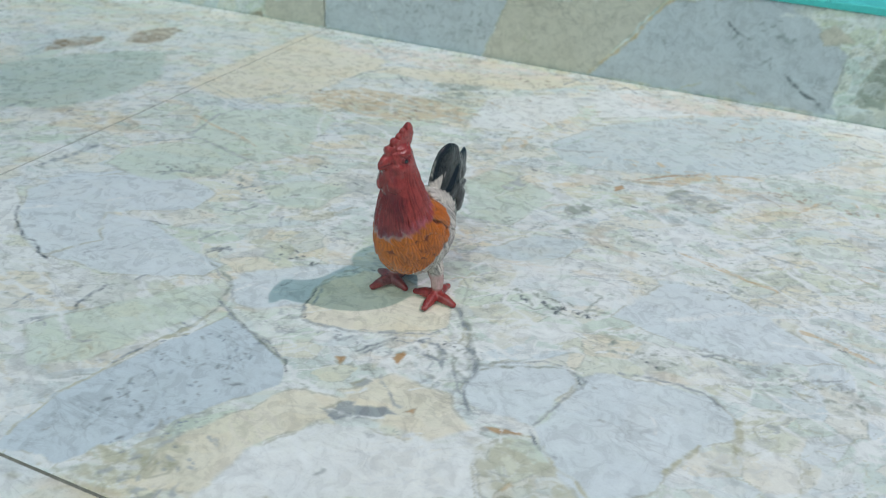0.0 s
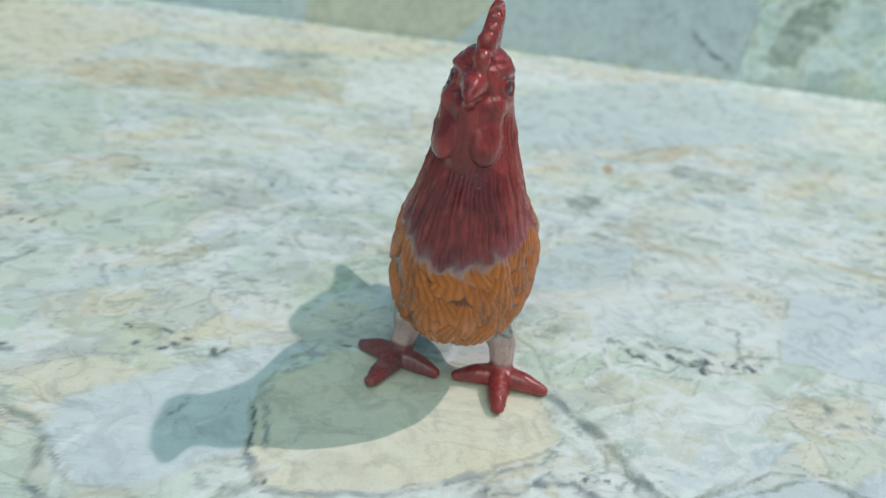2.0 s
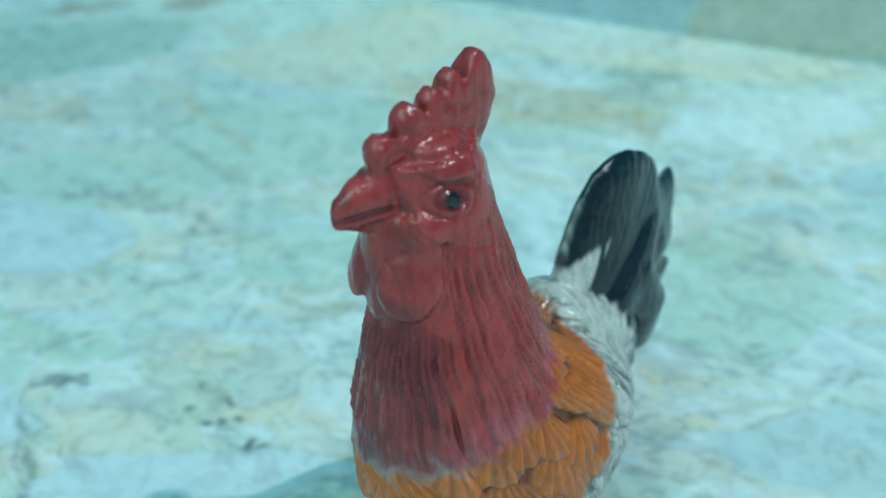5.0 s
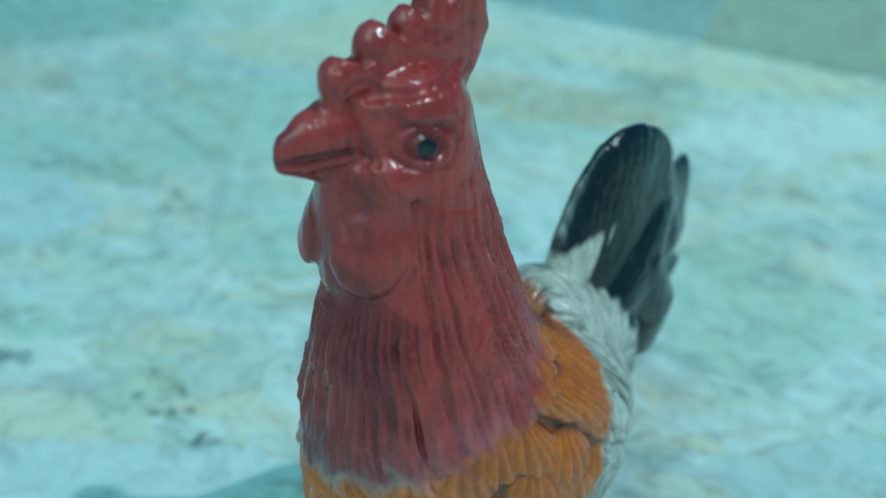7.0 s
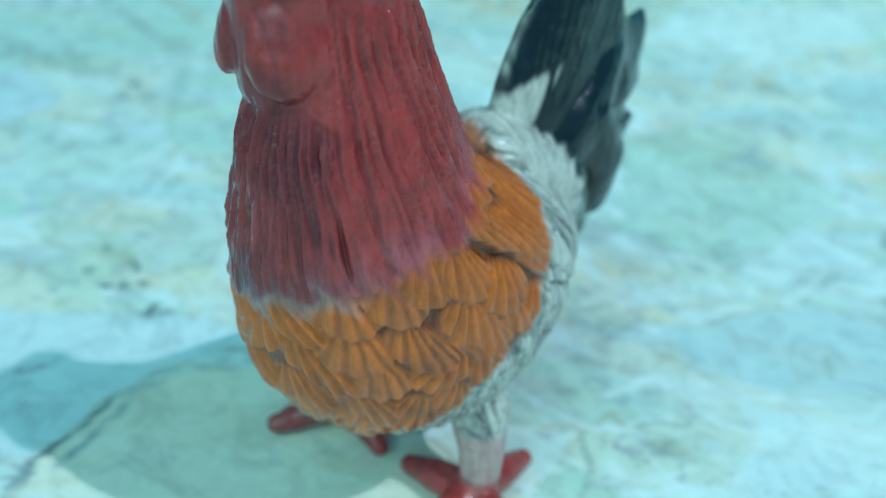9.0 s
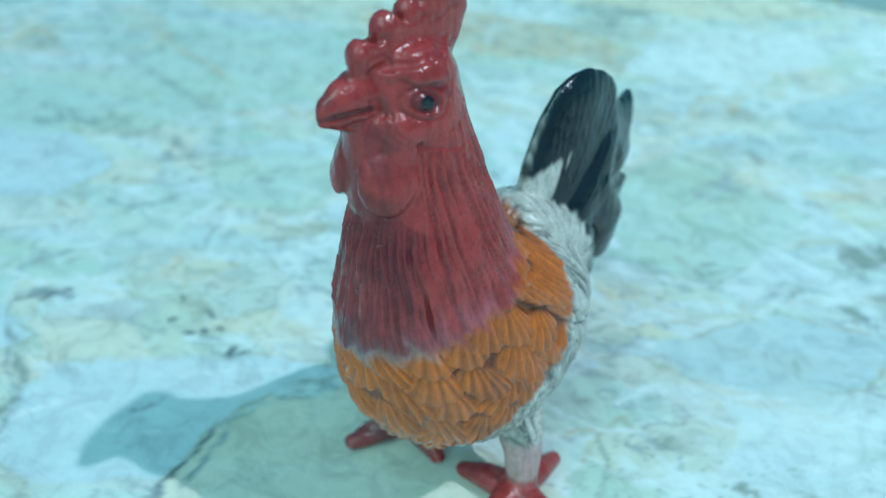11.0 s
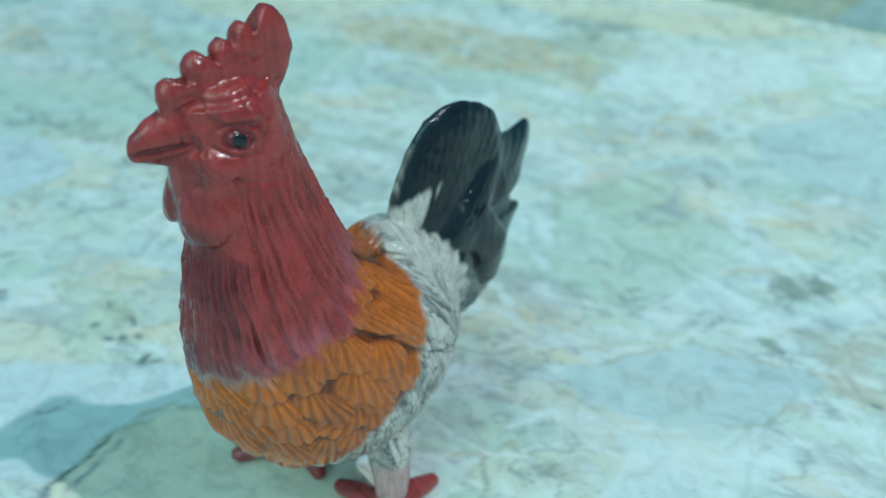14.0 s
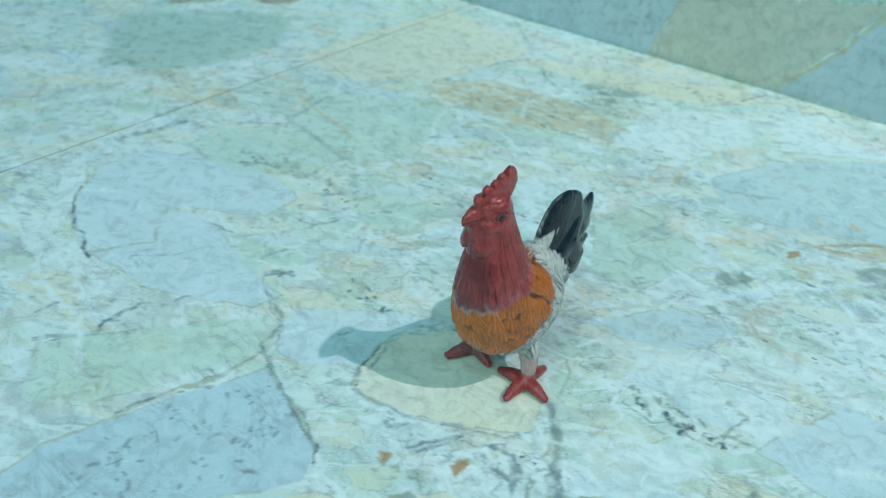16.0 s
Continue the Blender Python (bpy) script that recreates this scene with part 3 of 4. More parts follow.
vein(FLOOR, 'greengrey', 1.0, [(-362, 631), (-359, 653), (-335, 681)])
vein(FLOOR, 'white', 2.0, [(-343, 554), (-332, 524), (-319, 495)])
vein(FLOOR, 'dark', 1.0, [(-419, 313), (-407, 298), (-390, 286)])
vein(FLOOR, 'white', 1.6, [(-415, 311), (-410, 319), (-402, 326)])
vein(FLOOR, 'greydark', 0.7, [(-318, 371), (-308, 375), (-302, 384)])
vein(FLOOR, 'white', 2.6, [(-641, 550), (-636, 571), (-626, 593)])
stone(FLOOR, 'brown', 3, [(-663, 550), (-667, 592), (-644, 612), (-634, 604), (-639, 570)])
stone(FLOOR, 'brown', 3, [(-612, 608), (-627, 638), (-599, 678), (-588, 639), (-584, 616)])
vein(FLOOR, 'greydark', 0.9, [(-273, 368), (-280, 375), (-279, 380)])
vein(FLOOR, 'grey', 0.9, [(-307, 330), (-307, 340), (-305, 345)])
stone(FLOOR, 'greymid', 3, [(-51, 529), (-36, 549), (-2, 535), (-26, 515)])
vein(FLOOR, 'rust', 1.2, [(-75, 549), (-51, 568), (-29, 581)])
vein(FLOOR, 'ochre', 1.6, [(-26, 581), (-2, 593), (14, 594)])
vein(FLOOR, 'greymid', 2.0, [(-153, 573), (-134, 573), (-108, 585)])
stone(FLOOR, 'greengrey', 2, [(-110, 478), (-105, 490), (-93, 491), (-100, 478)])
vein(FLOOR, 'greydark', 1.0, [(60, 514), (69, 519), (78, 518)])
vein(FLOOR, 'ochre', 1.6, [(29, 545), (42, 551), (57, 572)])
stone(FLOOR, 'greymid', 3, [(-164, 490), (-156, 511), (-147, 499), (-153, 486)])
vein(FLOOR, 'white', 2.4, [(-113, 444), (-86, 486), (-53, 515), (-35, 537)])
vein(FLOOR, 'white', 2.0, [(-51, 501), (-38, 487), (-30, 464)])
vein(FLOOR, 'dark', 0.9, [(-321, 240), (-325, 248), (-324, 269)])
vein(FLOOR, 'greydark', 0.9, [(-337, 221), (-335, 227), (-329, 231)])
vein(FLOOR, 'dark', 0.9, [(-382, 285), (-375, 279), (-367, 274)])
vein(FLOOR, 'greydark', 0.7, [(-314, 280), (-314, 285), (-313, 287)])
vein(FLOOR, 'greydark', 0.8, [(-351, 235), (-350, 244)])
vein(FLOOR, 'white', 1.8, [(-346, 224), (-326, 236), (-310, 222)])
vein(FLOOR, 'greengrey', 1.0, [(-268, 243), (-266, 253), (-262, 264), (-259, 281)])
vein(FLOOR, 'greydark', 0.8, [(-278, 218), (-276, 226), (-272, 232)])
vein(FLOOR, 'greengrey', 0.8, [(-254, 281), (-236, 270), (-219, 262), (-200, 254)])
stone(FLOOR, 'greymid', 3, [(-167, 233), (-160, 242), (-152, 244), (-149, 236), (-159, 230)])
stone(FLOOR, 'greengrey', 2, [(-164, 257), (-159, 264), (-154, 262), (-159, 256)])
stone(FLOOR, 'olive', 2, [(-211, 176), (-207, 184), (-205, 181), (-208, 174)])
stone(FLOOR, 'olive', 2, [(-249, 162), (-247, 168), (-245, 165)])
stone(FLOOR, 'rust', 2, [(-154, 286), (-150, 290), (-146, 285), (-148, 279)])
stone(FLOOR, 'rust', 2, [(-180, 269), (-174, 273), (-175, 266)])
vein(FLOOR, 'greydark', 0.8, [(-171, 279), (-165, 290), (-159, 299)])
vein(FLOOR, 'greydark', 1.2, [(-185, 281), (-179, 286)])
vein(FLOOR, 'greymid', 1.0, [(-152, 268), (-143, 259), (-136, 251), (-132, 251)])
vein(FLOOR, 'ochre', 1.1, [(-29, 457), (-8, 450), (13, 444), (34, 438)])
vein(FLOOR, 'ochre', 1.1, [(48, 404), (70, 398), (86, 391)])
vein(FLOOR, 'ochre', 1.0, [(83, 374), (91, 373)])
vein(FLOOR, 'ochre', 1.0, [(75, 479), (91, 474)])
vein(FLOOR, 'rust', 0.9, [(83, 495), (98, 493)])
vein(FLOOR, 'greymid', 0.8, [(18, 479), (37, 477), (54, 477)])
vein(FLOOR, 'greymid', 0.7, [(36, 444), (51, 438), (64, 436)])
vein(FLOOR, 'greydark', 1.2, [(0, 356), (6, 360), (11, 359)])
vein(FLOOR, 'greymid', 0.9, [(14, 357), (22, 357), (32, 354)])
stone(FLOOR, 'greymid', 1, [(30, 346), (33, 349), (35, 346), (33, 344)])
stone(FLOOR, 'greymid', 1, [(39, 355), (42, 356), (41, 351)])
stone(FLOOR, 'olive', 1, [(47, 349), (56, 347), (51, 343)])
vein(FLOOR, 'grey', 0.9, [(55, 361), (63, 363), (70, 366)])
vein(FLOOR, 'olive', 1.6, [(-7, 263), (-1, 275), (5, 288)])
vein(FLOOR, 'olive', 1.8, [(20, 311), (23, 300), (22, 284)])
stone(FLOOR, 'greengrey', 1, [(62, 292), (64, 293), (65, 288)])
vein(FLOOR, 'rust', 1.4, [(-91, 254), (-83, 255), (-75, 258)])
vein(FLOOR, 'greydark', 1.1, [(-71, 262), (-66, 255), (-55, 251)])
vein(FLOOR, 'greengrey', 0.9, [(-110, 295), (-101, 301), (-88, 311)])
vein(FLOOR, 'greymid', 0.8, [(-117, 354), (-117, 362), (-117, 365)])
vein(FLOOR, 'white', 2.2, [(-22, 380), (10, 403), (52, 418)])
vein(FLOOR, 'white', 2.4, [(-3, 250), (-3, 260), (-1, 268)])
vein(FLOOR, 'greymid', 0.7, [(15, 427), (28, 427), (40, 422)])
specks(FLOOR, 'greydark', 46, 1.0, [(-263, 172), (-212, 255)])
specks(FLOOR, 'greymid', 40, 1.3, [(-234, 156), (-198, 202)])
specks(FLOOR, 'greymid', 40, 1.0, [(-3, 363), (75, 360)])
specks(FLOOR, 'greymid', 40, 0.8, [(7, 432), (72, 406)])
vein(FLOOR, 'greydark', 1.4, [(-137, 337), (-129, 325), (-121, 313), (-119, 307)])
vein(FLOOR, 'greydark', 2.0, [(-119, 307), (-111, 298), (-110, 290), (-112, 282)])
vein(FLOOR, 'greydark', 1.2, [(-112, 282), (-107, 273), (-100, 264)])
vein(FLOOR, 'greydark', 1.5, [(-145, 302), (-136, 303), (-129, 297), (-127, 290)])
vein(FLOOR, 'greydark', 1.3, [(-139, 291), (-131, 290), (-126, 287)])
stone(FLOOR, 'olive', 2, [(-127, 323), (-122, 319), (-120, 308), (-125, 309)])
vein(FLOOR, 'white', 2.0, [(-123, 299), (-118, 298), (-116, 289)])
vein(FLOOR, 'greydark', 0.9, [(-170, 278), (-164, 285), (-159, 296)])
vein(FLOOR, 'greydark', 1.2, [(-188, 283), (-182, 282), (-179, 288)])
vein(FLOOR, 'grey', 1.2, [(-262, 283), (-245, 274), (-236, 269)])
vein(FLOOR, 'greydark', 0.9, [(-236, 269), (-217, 265), (-204, 256)])
vein(FLOOR, 'olive', 1.6, [(-268, 243), (-263, 256), (-260, 270)])
vein(FLOOR, 'greengrey', 1.3, [(-290, 316), (-271, 305), (-264, 298), (-263, 284)])
vein(FLOOR, 'greydark', 1.8, [(-298, 325), (-293, 331), (-286, 332)])
vein(FLOOR, 'greydark', 1.0, [(-309, 333), (-306, 343)])
vein(FLOOR, 'greydark', 1.0, [(-213, 292), (-217, 300)])
vein(FLOOR, 'greydark', 1.1, [(-214, 304), (-215, 316), (-218, 322)])
vein(FLOOR, 'greydark', 0.9, [(-239, 312), (-235, 319)])
vein(FLOOR, 'greymid', 1.0, [(-210, 289), (-196, 290), (-183, 292), (-167, 299), (-161, 303)])
vein(FLOOR, 'greengrey', 0.9, [(-107, 293), (-89, 305), (-69, 312)])
vein(FLOOR, 'greydark', 1.4, [(-64, 311), (-55, 308), (-55, 302)])
stone(FLOOR, 'greymid', 2, [(-164, 257), (-155, 264), (-154, 259), (-160, 254)])
vein(FLOOR, 'olive', 0.9, [(-145, 357), (-144, 368), (-141, 374), (-137, 372)])
vein(FLOOR, 'greydark', 0.8, [(-319, 372), (-310, 374), (-302, 385)])
vein(FLOOR, 'grey', 0.8, [(-275, 369), (-280, 378)])
stone(FLOOR, 'olive', 2, [(-267, 387), (-254, 404), (-243, 415), (-256, 388)])
vein(FLOOR, 'white', 1.8, [(-273, 362), (-253, 381), (-238, 408), (-225, 433)])
vein(FLOOR, 'greydark', 1.6, [(-379, 393), (-375, 403), (-366, 406)])
vein(FLOOR, 'greydark', 1.2, [(-325, 399), (-317, 408)])
stone(FLOOR, 'greengrey', 2, [(-111, 483), (-101, 493), (-93, 488), (-104, 476)])
shards(FLOOR, 'greengrey', 46, 3.2, 14, [(-330, 440), (110, 640)])
shards(FLOOR, 'white', 44, 9.0, 20, [(-400, 380), (110, 640)])
shards(FLOOR, 'brown', 40, 4.2, 4, [(-330, 655), (110, 742)])
shards(FLOOR, 'ochre', 34, 6.0, 8, [(-330, 560), (110, 742)])
shards(FLOOR, 'dark', 14, 2.0, 20, [(-400, 330), (110, 640)])
shards(FLOOR, 'greymid', 22, 2.4, 30, [(-420, 160), (60, 330)])
shards(FLOOR, 'white', 30, 8.0, 35, [(-440, 200), (80, 420)])
shards(FLOOR, 'olive', 34, 4.0, 10, [(-450, 420), (-200, 740)])
stone(WALL, 'slate', 3, [(-462, 2), (-461, 31), (-331, 50), (-252, 61), (-267, 25), (-277, -1), (-375, -5)])
stone(WALL, 'sand', 3, [(-269, 16), (-252, 61), (-100, 84), (-135, 38), (-164, 1), (-277, -4)])
stone(WALL, 'slate', 3, [(-163, 0), (-129, 39), (-95, 84), (0, 98), (27, 83), (62, 58), (62, 11), (69, 4)])
stone(WALL, 'greengrey', 3, [(83, 20), (83, 36), (96, 49), (107, 14)])
stone(WALL, 'greengrey', 4, [(81, 16), (80, 37), (90, 59), (112, 70), (128, 61), (114, 41), (96, 16)])
stone(WALL, 'sand', 4, [(34, 74), (46, 83), (65, 71), (42, 63)])
stone(WALL, 'sand', 3, [(-540, 0), (-538, 19), (-461, 31), (-463, 1)])
stone(WALL, 'brown', 2, [(-563, 3), (-545, 9), (-543, -1)])
vein(WALL, 'ochre', 1.8, [(-163, 2), (-129, 39), (-108, 69), (-95, 84)])
vein(WALL, 'dark', 1.6, [(16, 32), (24, 26), (35, 19), (47, 13), (57, 6)])
vein(WALL, 'dark', 1.2, [(-42, 72), (-33, 64), (-19, 60)])
vein(WALL, 'grey', 1.5, [(-7, 38), (0, 45), (2, 34)])
vein(WALL, 'olive', 1, [(-22, 18), (-4, 9)])
vein(WALL, 'olive', .8, [(-71, 4), (-54, 13)])
vein(WALL, 'olive', 1, [(-231, 33), (-234, 24), (-224, 23)])
vein(WALL, 'white', 1, [(-406, 33), (-396, 16), (-389, 2)])
vein(WALL, 'white', 2, [(3, 86), (35, 89), (71, 89)])
vein(WALL, 'grey', 1, [(62, 58), (64, 38), (60, 10)])
specks(WALL, 'grey', 44, 1.3, [(-376, 43), (-272, 9)])
specks(WALL, 'grey', 20, 1.5, [(-90, 85), (17, 50)])


# ---- building ----
def grid_mesh(name, us, vs, place, sheet, seed, tint=(1, 1, 1)):
    """A tile: a fine face in u and v with eased edges and sides; place(u, v, depth) sets it in the world."""
    us = np.concatenate(([us[0], us[0]], [us[0] + 0.0005], us[1:-1], [us[-1] - 0.0005], [us[-1], us[-1]]))
    vs = np.concatenate(([vs[0], vs[0]], [vs[0] + 0.0005], vs[1:-1], [vs[-1] - 0.0005], [vs[-1], vs[-1]]))
    nu, nv = len(us), len(vs)
    u, v = np.meshgrid(us, vs)
    rim = np.zeros((nv, nu))
    rim[1, :] = rim[-2, :] = rim[:, 1] = rim[:, -2] = 0.0004
    rim[0, :] = rim[-1, :] = rim[:, 0] = rim[:, -1] = 0.008
    verts = place(u.ravel(), v.ravel(), rim.ravel())
    k = np.arange(nu * nv).reshape(nv, nu)
    quads = np.stack((k[:-1, :-1], k[:-1, 1:], k[1:, 1:], k[1:, :-1]), -1).reshape(-1, 4)
    mesh = bpy.data.meshes.new(name)
    mesh.vertices.add(len(verts))
    mesh.vertices.foreach_set("co", verts.astype(np.float32).ravel())
    mesh.loops.add(quads.size)
    mesh.loops.foreach_set("vertex_index", quads.astype(np.int32).ravel())
    mesh.polygons.add(len(quads))
    mesh.polygons.foreach_set("loop_start", np.arange(0, quads.size, 4, dtype=np.int32))
    mesh.polygons.foreach_set("use_smooth", np.zeros(len(quads), bool))
    mesh.update()
    colour = veined(u.ravel() * 1000, v.ravel() * 1000, sheet, seed) * np.array(tint)
    layer = mesh.attributes.new("veining", "FLOAT_COLOR", "POINT")
    layer.data.foreach_set("color", np.concatenate((colour, np.ones((len(colour), 1))), 1).astype(np.float32).ravel())
    mesh.materials.append(MARBLE)
    return mesh


def box_bm(x0, x1, y0, y1, z0, z1, bevel=0.0):
    bm = bmesh.new()
    bmesh.ops.create_cube(bm, size=1.0, matrix=Matrix.Translation(((x0 + x1) / 2, (y0 + y1) / 2, (z0 + z1) / 2)) @ Matrix.Diagonal((x1 - x0, y1 - y0, z1 - z0, 1)))
    if bevel:
        bmesh.ops.bevel(bm, geom=bm.edges[:], offset=bevel, segments=2, affect="EDGES", profile=0.5)
    return bm


def part(name, bm, material, parent=None, label=""):
    mesh = bpy.data.meshes.new(name)
    bm.to_mesh(mesh)
    bm.free()
    mesh.materials.append(material)
    ob = new(name, mesh)
    ob.parent = parent
    return tagged(ob, label)


# ---- the ground and the tiled step ----
SEAM_X, SEAM_Y, RISER_Y = -0.462, 0.150, 0.756
LONG, DEEP, JOINT = 1.2, 0.606, 0.0016
tagged(part("ground", box_bm(-60, 60, -60, 60, -0.25, -0.05), EARTH), "grey concrete ground around the tiled step", "ground", kind="structure")
floor = tagged(part("floor", box_bm(-2.95, 2.0, -1.85, 0.770, -0.049, -0.0006), GROUT), "floor of large polished breccia marble tiles with dark joints", "floor", kind="structure")
wall = tagged(part("wall_north", box_bm(-2.95, 2.0, 0.7665, 0.90, -0.049, 0.0955), MORTAR), "low riser wall clad in polished marble tiles", "wall", kind="structure")


def even(a, b, spacing):
    return np.linspace(a, b, max(3, int(round((b - a) / spacing)) + 1))


def lying(u, v, rim):
    lean = 0.075 * (v - 0.70) * np.exp(-((u - SEAM_X) / 0.10) ** 2) * (v > SEAM_Y - 0.001)
    return np.stack((u + lean, v, -rim), 1)


def upright(u, v, rim):
    return np.stack((u, RISER_Y + rim, v), 1)


for column in range(-2, 2):
    for row in range(-3, 1):
        x0, y0 = SEAM_X + column * LONG, SEAM_Y + row * DEEP
        x1, y1 = x0 + LONG - 0.0015, y0 + DEEP - (JOINT if row < 0 else 0.0007)
        if (column, row) == (0, 0):
            us, vs = np.concatenate((even(x0, 0.22, 0.0009), even(0.22, x1, 0.02)[1:])), even(y0, y1, 0.0009)
        elif (column, row) in ((-1, 0), (0, -1), (-1, -1)):
            us = np.concatenate((even(x0, -0.95, 0.02), even(-0.95, x1, 0.003)[1:])) if column else np.concatenate((even(x0, 0.2, 0.003), even(0.2, x1, 0.02)[1:]))
            vs = even(y0, y1, 0.003)
        else:
            us, vs = even(x0, x1, 0.012), even(y0, y1, 0.012)
        tile = new("tile", grid_mesh("tile", us, vs, lying, FLOOR, 11, (1, 1, 1)))
        tile.parent = floor

for column in range(-2, 2):
    x0 = SEAM_X + column * LONG
    x1 = x0 + LONG - JOINT * 0.6
    fine = {0: np.concatenate((even(x0, 0.26, 0.0015), even(0.26, x1, 0.02)[1:])), -1: np.concatenate((even(x0, -0.9, 0.02), even(-0.9, x1, 0.002)[1:]))}
    tile = new("tile", grid_mesh("tile", fine.get(column, even(x0, x1, 0.012)), even(-0.0060, 0.0960, 0.0015), upright, WALL, 23, (1, 1, 1)))
    tile.parent = wall

tagged(part("coping", box_bm(-2.95, 2.0, 0.753, 1.35, 0.0965, 0.1035, 0.0015), TURQUOISE), "turquoise painted coping along the top of the riser", "coping", kind="structure")


# ---- the rooster figure, in millimetres: x to its side, s from beak to tail, z up ----
def skin(rings, sides=40):
    """A closed surface through level rings (z, front, back, half width)."""
    bm, rows = bmesh.new(), []
    for z, front, back, half in rings:
        sway = float(np.interp(z, [13, 18, 66, 88], [0.8, 2.1, 2.1, 0.5]))
        rows.append([bm.verts.new((sway + half * math.cos(a), (front + back) / 2 + (back - front) / 2 * math.sin(a), z)) for a in (2 * math.pi * n / sides for n in range(sides))])
    for low, high in zip(rows, rows[1:]):
        for n in range(sides):
            bm.faces.new((low[n], low[(n + 1) % sides], high[(n + 1) % sides], high[n]))
    bm.faces.new(rows[0][::-1])
    bm.faces.new(rows[-1])
    return bm


def eased(rings, steps=4):
    """The same rings with smooth ones between."""
    known = np.array(rings)
    z = np.concatenate([np.linspace(a, b, steps, endpoint=False) for a, b in zip(known[:-1, 0], known[1:, 0])] + [known[-1:, 0]])
    out = [z]
    for n in (1, 2, 3):
        value, slope = known[:, n], np.gradient(known[:, n], known[:, 0])
        k = np.clip(np.searchsorted(known[:, 0], z, side="right") - 1, 0, len(known) - 2)
        h = known[k + 1, 0] - known[k, 0]
        t = (z - known[k, 0]) / h
        out.append((2 * t ** 3 - 3 * t ** 2 + 1) * value[k] + (t ** 3 - 2 * t ** 2 + t) * h * slope[k] + (-2 * t ** 3 + 3 * t ** 2) * value[k + 1] + (t ** 3 - t ** 2) * h * slope[k + 1])
    return list(zip(*out))


def chain(bm, knots, steps=6, flat=(1, 1, 1)):
    """Balls strung along knots (x, s, z, radius), melted together later."""
    for a, b in zip(knots, knots[1:]):
        for n in range(steps + 1):
            x, s, z, r = (p + (q - p) * n / steps for p, q in zip(a, b))
            bmesh.ops.create_uvsphere(bm, u_segments=14, v_segments=9, radius=r, matrix=Matrix.Translation((x, s, z)) @ Matrix.Diagonal((*flat, 1)))


def pillow(bm, outline, middle, half, layers=9, power=2.0, aside=0.0):
    """A leaf of the given side outline (s, z), thickest at its middle."""
    n = len(outline)
    sheets = []
    for side in (1, -1):
        rows = []
        for k in range(layers):
            f = math.cos(k / layers * math.pi / 2)
            thick = half * (1 - f ** power) ** (1 / power)
            rows.append([bm.verts.new((side * thick + aside, middle[0] + (s - middle[0]) * f, middle[1] + (z - middle[1]) * f)) for s, z in outline])
        tip = bm.verts.new((side * half + aside, *middle))
        for low, high in zip(rows, rows[1:]):
            for i in range(n):
                face = (low[i], low[(i + 1) % n], high[(i + 1) % n], high[i])
                bm.faces.new(face if side > 0 else face[::-1])
        for i in range(n):
            face = (rows[-1][i], rows[-1][(i + 1) % n], tip)
            bm.faces.new(face if side > 0 else face[::-1])
        sheets.append(rows[0])
    bmesh.ops.remove_doubles(bm, verts=sheets[0] + sheets[1], dist=0.01)


HEART = (8.0, 20.0, 72.0)


